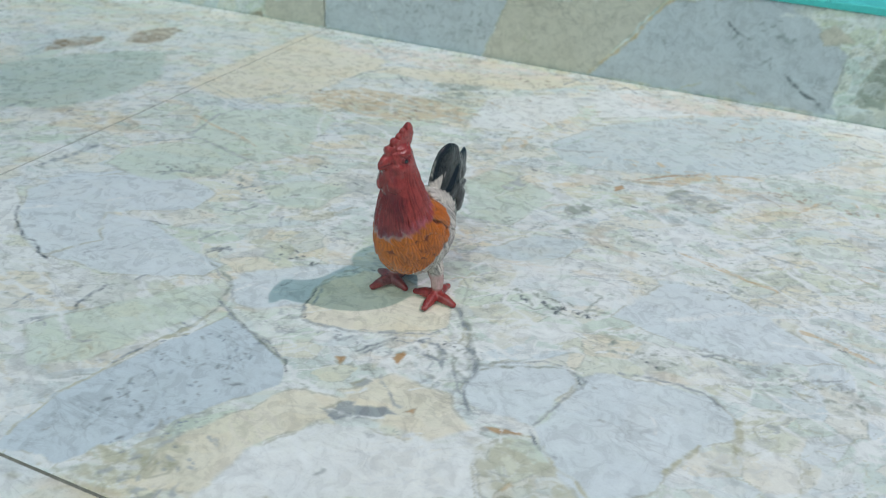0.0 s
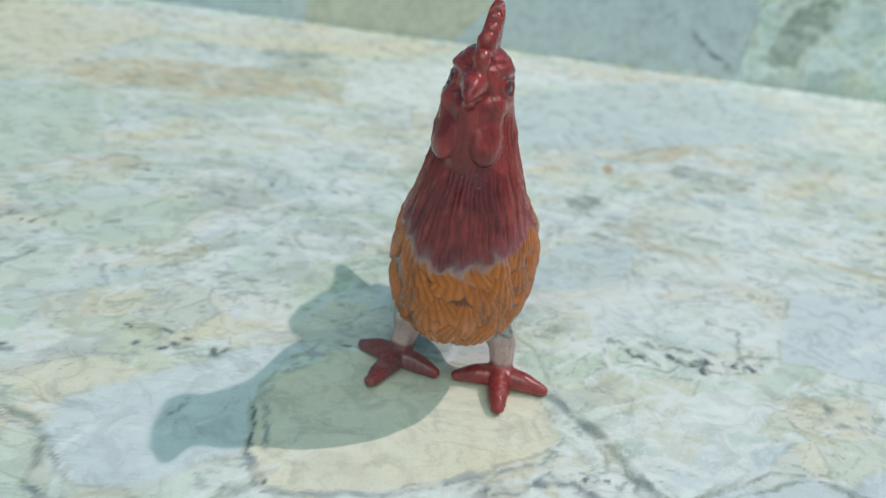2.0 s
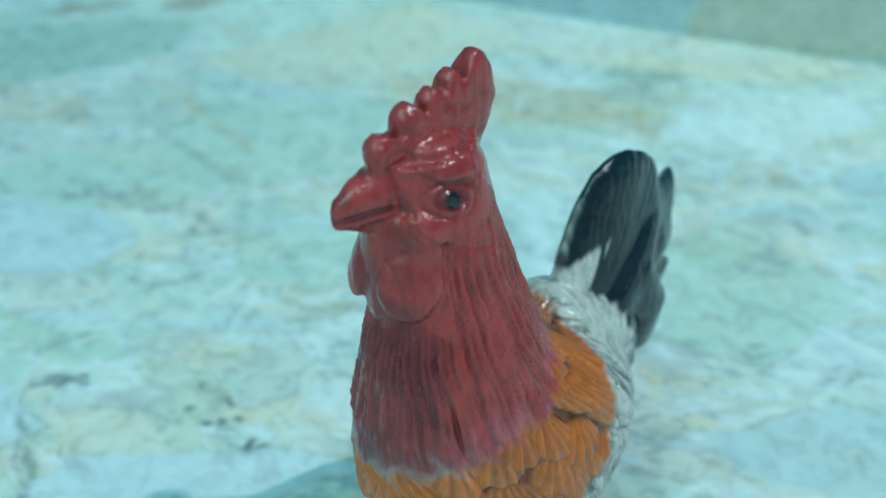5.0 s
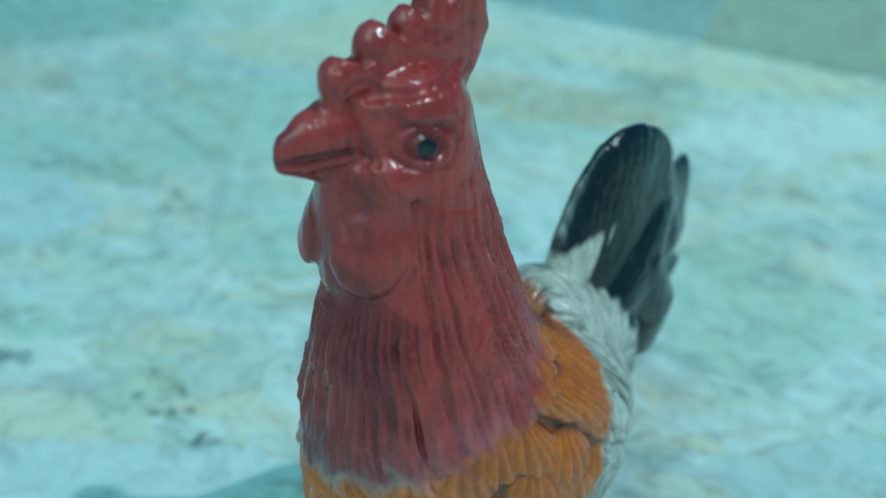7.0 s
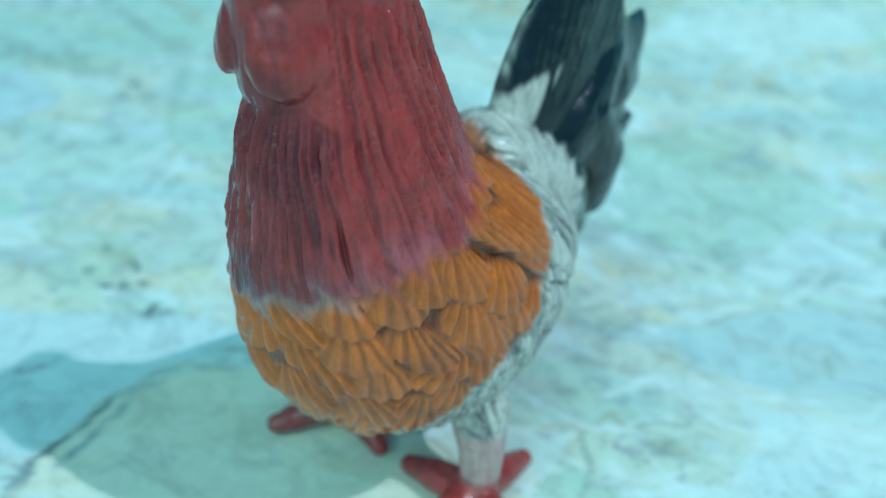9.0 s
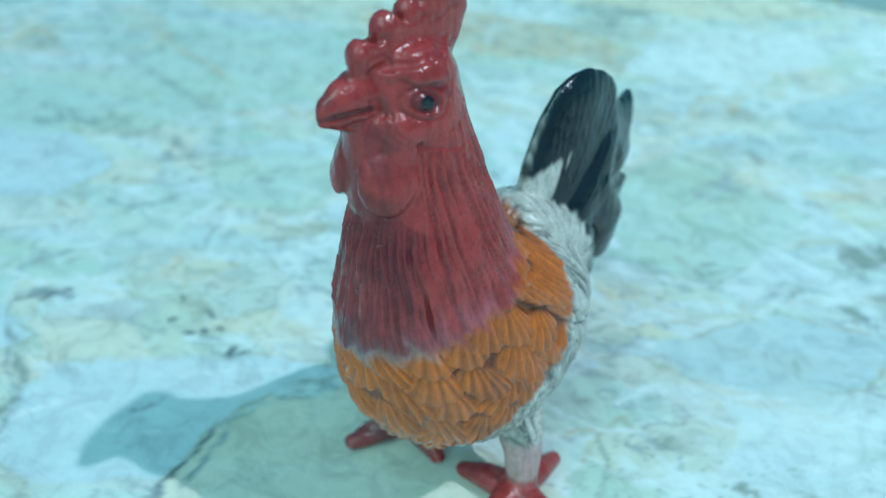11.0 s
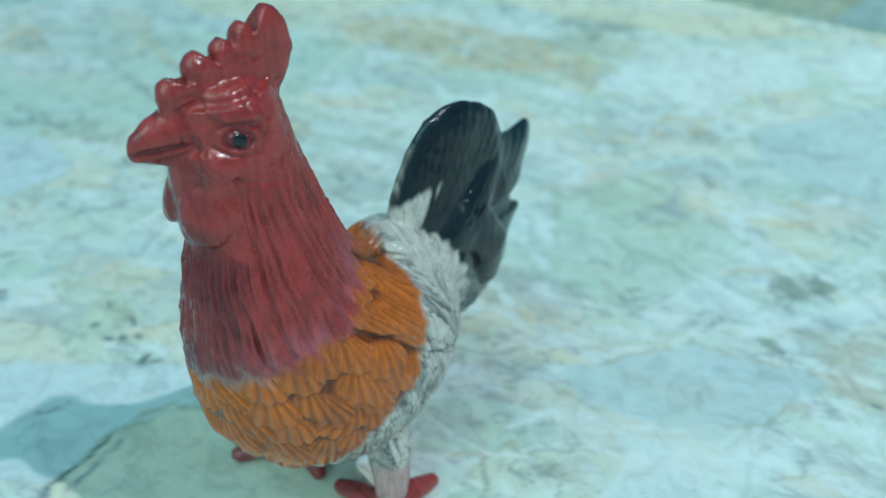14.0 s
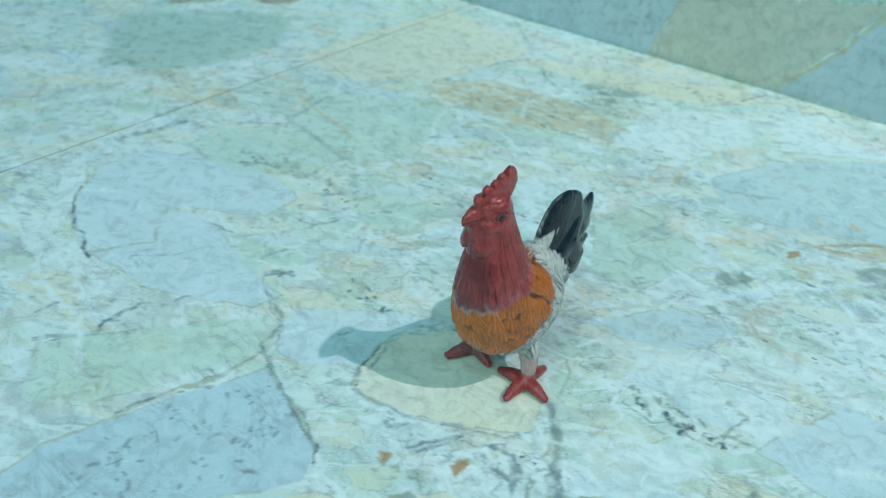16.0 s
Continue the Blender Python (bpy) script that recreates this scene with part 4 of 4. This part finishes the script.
def rooster_shape():
    body = [
        (16.8, 27, 33, 3), (17.4, 23.5, 37, 7), (19.0, 18.5, 42, 11), (22.5, 12.6, 47.5, 14.8), (27.5, 7.8, 54, 17.6), (33, 4.6, 58.2, 19.2), (40, 2.6, 60.2, 19.4),
        (46, 2.0, 59, 18.8), (52, 2.0, 52, 17.6), (57, 2.2, 43, 16), (62, 3.0, 36.5, 14.2), (68, 4.2, 32.5, 12.4), (74, 6.2, 30, 10.6),
        (80, 7.8, 27.8, 9.3), (86, 8.4, 26, 8.2), (92, 7.4, 24.4, 7.4), (96, 8.4, 23, 6.5), (99, 10.5, 20.5, 4.4), (100, 12.5, 18, 2),
    ]
    bm = skin(eased(body))
    # tail, comb and wattles
    tail = [(40, 46), (45, 57), (48.5, 66), (52.5, 74), (57, 79), (62, 80.8), (67, 80.6), (72, 78.8), (76.4, 76.0), (79.0, 72.6), (80.4, 69.0), (85, 67.6), (93.4, 66.8), (95.2, 65.2), (94.4, 62.0), (89.6, 58.8), (84.4, 56.6),
            (82.0, 55), (82.2, 52.4), (85.4, 50.6), (83.4, 47), (82.4, 42), (81.6, 36.4), (78.6, 34), (76, 29.5), (70, 26.5), (60, 25), (50, 30)]
    pillow(bm, tail, (62, 53), 5.2, power=1.8)
    chain(bm, [(3.6, 56, 47, 6.6), (3.6, 64, 56, 6.4), (2.6, 70, 62.5, 4.8), (1.2, 76, 67.0, 2.4)], 10, (0.6, 1, 1))
    chain(bm, [(-1.6, 56, 50, 6.0), (-1.6, 60, 66, 5.6), (-1.2, 63, 73, 4.6)], 10, (0.6, 1, 1))
    chain(bm, [(4.6, 66, 56, 5.0), (5.2, 71, 48, 4.8), (4.2, 72, 39, 3.4)], 10, (0.6, 1, 1))
    chain(bm, [(0, 46, 52, 9), (0, 58, 46, 9), (0, 66, 36, 6)], flat=(1.1, 1, 1))
    comb = [(5.0, 96.2), (4.3, 98.6), (4.9, 100.6), (6.3, 101.4), (7.9, 100.4), (8.8, 98.4), (9.0, 101.8), (10.0, 103.8), (11.4, 104.3), (13.0, 103.0), (13.6, 101.2), (14.0, 104.2), (15.2, 105.6), (16.5, 104.8), (17.1, 103.0),
            (17.5, 106.0), (18.7, 107.3), (20.2, 106.4), (20.9, 104.6), (21.6, 107.6), (23.0, 109.0), (24.8, 108.2), (26.3, 106.1), (27.2, 102.0), (26.2, 98.5), (24.2, 95.5), (22.0, 91.5), (14, 92), (7, 93)]
    pillow(bm, comb, (16.5, 98.5), 2.2, power=3.2, aside=0.7)
    for s, z, r in ((6.3, 99.2, 1.9), (11.2, 101.9, 2.1), (15.3, 103.6, 1.7), (18.8, 105.3, 1.6)):
        chain(bm, [(0.7, s, z, r), (0.7, s + 1.4, z - 2.6, r * 0.9)], 3, (1.1, 1, 1))
    # beak, brow, cheeks, eyes
    chain(bm, [(0, 11, 92.8, 5.0), (0, 7, 93.2, 4.0), (0, 4, 93.2, 3.0), (0, 1.8, 92.6, 2.2), (0, 0.9, 91.7, 1.6)], 6, (0.80, 1, 1))
    chain(bm, [(0, 10, 89, 3.8), (0, 5, 90.0, 2.0), (0, 1.9, 90.7, 1.3)], 5, (0.80, 1, 1))
    for side in (1, -1):
        chain(bm, [(side * 3.2, 9.6, 96.0, 1.2), (side * 4.6, 12, 95.9, 1.35), (side * 5.3, 16.0, 95.0, 1.2)], 5)
        chain(bm, [(side * 3.9, 10.5, 88.4, 3.4), (side * 4.6, 14, 87.8, 3.6)], 4)
        chain(bm, [(side * 5.0 + 0.5, 13.1, 92.3, 1.9), (side * 5.2 + 0.5, 13.1, 92.3, 1.9)], 1)
        for k in range(7):
            z, r = 85.6 - 1.2 * k, (3.0, 3.4, 3.8, 4.3, 4.6, 4.4, 3.5)[k]
            bmesh.ops.create_uvsphere(bm, u_segments=20, v_segments=14, radius=1, matrix=Matrix.Translation((side * (3.5 + 0.30 * k), 9.6 - 0.46 * k, z)) @ Matrix.Rotation(side * 0.8, 4, "Z") @ Matrix.Diagonal((r, 1.5, r * 0.95, 1)))
        chain(bm, [(side * 4.4, 10.6, 88.0, 3.2), (side * 4.4, 10.4, 84.0, 3.0), (side * 4.6, 10.6, 80.0, 2.6)], 5)
        chain(bm, [(side * 6.8, 15, 84.5, 2.0), (side * 7.6, 15.5, 80, 1.8)], 5, (0.7, 1, 1))
    chain(bm, [(0, 9.8, 87.0, 5.0), (0, 9.6, 82.0, 5.0), (0, 10.0, 76.0, 5.0)], 6)
    # legs and star-shaped feet
    for side, foot in ((1, (18.0, 30.5)), (-1, (-12.0, 28.5))):
        hip = 12.5 if side > 0 else -12.0
        chain(bm, [(hip, 35, 21, 5.6), (foot[0] - side * 1.0, foot[1] + 2.5, 12, 4.0), (foot[0], foot[1] + 1.5, 5.5, 3.4)], 6)
        toes = ((1.5, -13.5), (13, -1), (-12, -3), (0, 13)) if side > 0 else ((-4.5, -13), (-11.5, 3), (11.5, -2.5), (1, 13))
        for dx, ds in toes:
            chain(bm, [(foot[0], foot[1], 3.4, 3.6), (foot[0] + dx * 0.55, foot[1] + ds * 0.55, 3.0, 3.0), (foot[0] + dx, foot[1] + ds, 1.9, 1.8)], 5)
    return bm


def sculpted():
    """The melted figure with relief cut into it, and its paint with some shade in it."""
    mesh = bpy.data.meshes.new("raw")
    bm = rooster_shape()
    bm.to_mesh(mesh)
    bm.free()
    raw = new("raw", mesh)
    melt = raw.modifiers.new("melt", "REMESH")
    melt.mode, melt.voxel_size = "VOXEL", 0.33
    soften = raw.modifiers.new("soften", "SMOOTH")
    soften.factor, soften.iterations = 0.5, 7
    bpy.context.view_layer.update()
    done = bpy.data.meshes.new_from_object(raw.evaluated_get(bpy.context.evaluated_depsgraph_get()))
    bpy.data.objects.remove(raw)
    count = len(done.vertices)
    co, normal = np.empty(count * 3, np.float32), np.empty(count * 3, np.float32)
    done.vertices.foreach_get("co", co)
    done.vertex_normals.foreach_get("vector", normal)
    co, normal = co.reshape(-1, 3).astype(float), normal.reshape(-1, 3).astype(float)
    co[:, 0] -= (1.2 * step(54, 74, co[:, 2]) + 6.6 * np.clip((co[:, 1] - 76) / 19, 0, 1) * step(53, 61, co[:, 2])) * step(42, 50, co[:, 1])
    x, s, z = co.T
    middle = np.interp(z, [14, 40, 57, 70, 100], [30, 30, 22, 18, 15])
    phi = np.arctan2(x, middle - s)
    wob = fractal(x / 6 + 40, z / 6 + s / 7, 2, 3) - 0.5
    tailness = step(-2, 2, (s - 43 - np.maximum(0, 62 - z) * 0.55)) * step(24, 30, z)
    edge = np.interp(np.abs(phi), [0, 0.5, 1.0, 1.4, 1.9, 2.4, 3.2], [48.5, 51.5, 54.0, 55.5, 60, 65, 67]) + 5.0 * wob + 1.0 * np.sin(phi * 23 + 9 * wob)
    neck = step(-2.2, 2.2, z - edge) * (s < 42)
    feet = step(8.6, 6.6, z + 2.5 * wob)
    leg = step(17.5, 14.5, z) * (s > 24)
    rim = 38.5 - 1.15 * np.maximum(0, 44 - z) + 0.5 * np.clip(z - 48, 0, 9) + 6 * wob
    orange = step(1.4, -1.4, s - rim) * step(13.8, 15.0, z) * (1 - neck)
    # relief: hackle grooves, overlapping breast feathers, down, tail plumes
    lift = np.zeros(count)
    bare = 1 - step(90, 85, z) * step(69, 77, z) * step(13.5, 10.5, s + 0.3 * np.abs(x - 5))
    groove = fractal(phi * 27 + 2.6 * fractal(z / 9, phi * 2, 5, 2), z / 10, 3, 4)
    lift += neck * step(90, 80, z) * (1.5 * (groove - 0.5)) * step(50, 58, z) * bare
    lift += neck * step(92, 80, z) * bare * 0.5 * (fractal(phi * 34, z / 4.5, 37, 3) - 0.5)
    lift += neck * step(60, 54, z) * (0.9 * (groove - 0.5) + 0.25)
    across, upward = phi * 20 / 6.2, (z + 0.35 * s) / 5.4
    row0, feather, quill = np.floor(upward), np.full(count, -1.0), np.zeros(count)
    for drow in (-1, 0, 1, 2):
        row = row0 + drow
        shifted = across + 0.5 * (row % 2)
        for dcol in (-1, 0, 1):
            col = np.floor(shifted) + dcol
            a, b = col.astype(np.int64), row.astype(np.int64)
            fu = shifted - col - 0.5 - 0.75 * (lattice(a, b, 61) - 0.5)
            fv = upward - row - 0.5 - 0.8 * (lattice(a, b, 62) - 0.5)
            lean = fu - 1.0 * (lattice(a, b, 63) - 0.5) * fv
            inside = 1 - (lean / 0.68) ** 2 - ((fv + 0.1) / 0.95) ** 2
            tall = np.where(inside > 0, 0.75 * np.sqrt(np.maximum(inside, 0)) - 0.75 * fv, -1)
            better = tall > feather
            feather = np.where(better, tall, feather)
            quill = np.where(better, np.sin(np.arctan2(lean, 1.05 - fv) * 36 + 3 * lattice(a, b, 64)), quill)
    lift += orange * ((0.6 + 0.8 * step(0.35, 0.65, fractal(phi * 3, z / 12, 88, 2))) * (np.clip(feather, 0, 1.3) - 0.6) + 0.26 * quill * step(0.1, 0.6, feather))
    pale = (1 - neck) * (1 - orange) * (1 - tailness) * (1 - leg)
    down = fractal(phi * 11 + s / 9, z / 7 + s / 5, 17, 4)
    strands = np.abs(fractal(phi * 13 + s / 6, z / 4 + s / 7, 19, 3) - 0.5)
    lift -= pale * 0.35 * step(0.07, 0.0, strands)
    lift += pale * (1.2 * (down - 0.5) + 0.6 * (np.clip(feather, 0, 1.3) - 0.6))
    reach = np.hypot(s - 46, z - 44)
    ray = np.arctan2(z - 44, s - 46)
    plume = fractal(ray * 5, reach / 18, 29, 3)
    lift += tailness * (0.6 * (plume - 0.5) + 0.5 * (fractal(s / 7 + z / 9, z / 6, 97, 3) - 0.5) + 0.025 * np.sin(ray * 110 + 6 * fractal(reach / 8, ray * 3, 4, 2)))
    head = step(84, 88, z) * (s < 30)
    crease = np.abs(fractal(s / 5 + 3, z / 4 + 0.3 * x, 47, 3) - 0.5)
    lift -= head * (np.abs(x) > 2.5) * 0.2 * step(0.05, 0.0, crease)
    lift += head * 0.45 * (fractal(x / 2.4 + 9, z / 2.4 + s / 2.8, 41, 3) - 0.5)
    line = 91.5 + 0.03 * s
    lip = np.abs(z - line) + np.maximum(0, s - 7.0) * 2
    lift -= 0.50 * step(0.8, 0.15, lip) * step(-0.6, 1.0, s) * (s < 9)
    lift += 0.22 * step(0.8, 0.2, np.abs(z - line + 1.1)) * step(7.5, 6.0, s) * (z > 88)
    fold = np.abs(s - 7.4 - 0.22 * (95 - z)) + np.maximum(0, 91 - z) + np.maximum(0, z - 97)
    lift -= 0.35 * step(0.9, 0.1, fold) * (np.abs(x) < 5.5) * (s < 10)
    root = np.abs(z - 97.2 - 0.12 * (s - 8)) + np.maximum(0, 7 - s) + np.maximum(0, s - 21)
    lift -= 0.40 * step(0.9, 0.1, root) * (np.abs(x - 0.7) > 1.6) * (z > 94)
    beside = (np.abs(x) > 4.2) * (s < 22) * (z > 85)
    pupil_gap = np.hypot(s - 13.1, z - 92.3)
    lid = 1.28 * np.hypot((s - 13.1) / 1.45, (z - 92.3) + 0.10 * (s - 13.1))
    lift -= beside * 0.35 * step(0.55, 0.0, np.abs(lid - 1.75))
    socket = step(1.0, 0.1, np.abs(z - 94.3 + 0.06 * (s - 13))) * step(10.2, 11.6, s) * step(17.2, 15.6, s) * beside
    lift -= 0.45 * socket
    lift += beside * 0.18 * step(0.6, 0.0, np.abs(lid - 2.45))
    lift -= beside * 0.22 * step(0.5, 0.0, np.abs(lid - 3.2)) * (0.35 + 0.65 * step(92.3, 91.0, z))
    lift += beside * 0.30 * step(1.6, 0.2, np.abs(z - 96.2 + 0.10 * (s - 12))) * step(8.5, 10.5, s) * step(19, 16, s)
    lift -= 0.22 * step(0.7, 0.0, np.abs(z - 85.4 + 0.25 * (s - 14))) * step(10.5, 12, s) * step(20, 18, s) * (np.abs(x) > 4)
    co = co + normal * (lift * step(0.5, 2.5, z))[:, None]
    # paint, with some shade of the figure put into the colour
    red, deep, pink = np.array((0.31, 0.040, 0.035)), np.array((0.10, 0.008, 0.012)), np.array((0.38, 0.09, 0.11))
    gold, amber, bone, taupe, ink = np.array((0.52, 0.138, 0.010)), np.array((0.13, 0.028, 0.003)), np.array((0.62, 0.57, 0.49)), np.array((0.15, 0.14, 0.125)), np.array((0.010, 0.014, 0.018))

    def over(base, top, amount):
        return base + (top - base) * np.clip(amount, 0, 1)[:, None]

    colour = np.tile(bone, (count, 1))
    # darker strands, feather gaps and low down on the pale body
    colour = over(colour, taupe, pale * (0.55 * step(0.52, 0.40, down) + 0.5 * step(0.45, 0.05, feather) + 0.75 * step(0.06, 0.01, strands)))
    colour = over(colour, gold, np.maximum(orange, step(1.4, -1.4, s - rim) * step(13.8, 15.0, z) * step(0.45, 0.8, np.abs(phi - 0.05))))
    # amber blotches, and shading painted into the gaps between feathers and barbs
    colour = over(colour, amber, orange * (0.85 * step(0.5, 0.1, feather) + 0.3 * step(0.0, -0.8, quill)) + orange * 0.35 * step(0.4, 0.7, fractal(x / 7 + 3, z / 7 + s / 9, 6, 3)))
    shade = np.tile(red, (count, 1))
    # deep red mottle, and groove bottoms darkened as their shade
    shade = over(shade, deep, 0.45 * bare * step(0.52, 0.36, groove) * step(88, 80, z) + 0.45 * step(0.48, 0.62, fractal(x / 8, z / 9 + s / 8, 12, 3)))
    shade = over(shade, pink, 0.75 * step(9, 1, z - edge) * step(0.3, 0.55, fractal(phi * 6, z / 6, 8, 3)) * step(0.35, 0.9, np.abs(phi)) + 0.25 * step(5, 0, z - edge))
    shade = over(shade, np.array((0.30, 0.24, 0.27)), 0.7 * step(5, 0, z - edge) * step(0.75, 0.4, np.abs(phi)) * step(0.35, 0.6, fractal(phi * 16, z / 9, 91, 3)))
    # head creases carry their shade in the colour
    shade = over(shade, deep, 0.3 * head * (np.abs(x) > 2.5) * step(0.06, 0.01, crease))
    # maroon paint low on the neck, and throat shade put into the colour
    maroon_shade = np.maximum(step(82, 66, z), 0.9 * step(0.75, 0.35, np.abs(phi)) * step(90.5, 88, z) * (s > 5.5)) * step(1.25, 0.5, np.abs(phi + 0.15)) * (0.55 + 0.45 * step(0.35, 0.6, fractal(phi * 7, z / 11, 83, 3)))
    shade = over(shade, np.array((0.12, 0.014, 0.022)), 0.5 * maroon_shade)
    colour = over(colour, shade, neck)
    fray = fractal(ray * 14, reach / 16, 33, 3) - 0.5
    start = np.interp(z, [30, 36, 44, 50, 56, 60, 62, 66, 73, 77, 80], [64, 61.5, 61.5, 59, 55, 50.5, 47, 48.0, 52.0, 53.4, 52]) + 4 * fray
    black = tailness * step(-1.0, 1.0, s - start)
    along = ((s - 46) * 11 + (z - 58.5) * 8) / 13.3
    tuft = np.abs((z - 58.5) * 11 - (s - 46) * 8) / 13.3 + 3 * fray
    black = black * (1 - step(0.8, -0.8, tuft - 3.0 * step(14, 4, along)) * step(-3, 0, along) * step(14.5, 11, along + 8 * fray))
    colour = over(colour, taupe, 0.5 * tailness * (1 - black) * step(0.55, 0.4, plume))
    barbs = np.abs(fractal(ray * 20, reach / 9, 53, 3) - 0.5)
    colour = over(colour, taupe, 0.4 * tailness * (1 - black) * step(0.06, 0.01, barbs))
    colour = over(colour, ink, black)
    colour = over(colour, pink * 0.9 + bone * 0.2, leg * 0.6)
    colour = over(colour, red * 0.95, feet)
    # far foot: dusty tone plus the shadow it stands in, both as colour
    colour = over(colour, np.array((0.20, 0.075, 0.075)), feet * (x < -1) * (0.35 + 0.5 * step(0.35, 0.6, fractal(x / 5, s / 5, 71, 3))))
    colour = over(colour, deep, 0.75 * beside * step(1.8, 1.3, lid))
    # shadow under the brow, put into the colour above the eye
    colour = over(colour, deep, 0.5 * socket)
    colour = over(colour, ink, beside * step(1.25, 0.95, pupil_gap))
    # lid groove, mouth line and beak fold shaded by colour
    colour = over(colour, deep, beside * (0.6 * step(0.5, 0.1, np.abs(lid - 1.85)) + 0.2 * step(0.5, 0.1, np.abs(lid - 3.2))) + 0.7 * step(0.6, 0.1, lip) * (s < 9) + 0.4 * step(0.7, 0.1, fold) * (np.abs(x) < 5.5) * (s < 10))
    co = (co - np.array(HEART)) * 0.001
    done.vertices.foreach_set("co", co.astype(np.float32).ravel())
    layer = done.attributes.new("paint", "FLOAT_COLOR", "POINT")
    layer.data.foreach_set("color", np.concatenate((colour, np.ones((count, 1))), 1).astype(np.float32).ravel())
    done.polygons.foreach_set("use_smooth", np.ones(len(done.polygons), bool))
    done.materials.clear()
    done.materials.append(ENAMEL)
    done.name = "rooster_figurine"
    done.update()
    return done


rooster = new("rooster_figurine", sculpted())
rooster.matrix_world = Matrix(((0.9798, 0.2, 0, -0.1760), (-0.2, 0.9798, 0, 0.3140), (0, 0, 1, 0.0), (0, 0, 0, 1))) @ Matrix.Translation(Vector(HEART) * 0.001)
# the lens keeps the figure's head and neck sharp
cam.data.dof.use_dof = True
cam.data.dof.focus_object = rooster
cam.data.dof.aperture_fstop = 13.5
tagged(rooster, "glossy painted rooster, red head, orange breast, black tail, on marble tiles", "figurine")
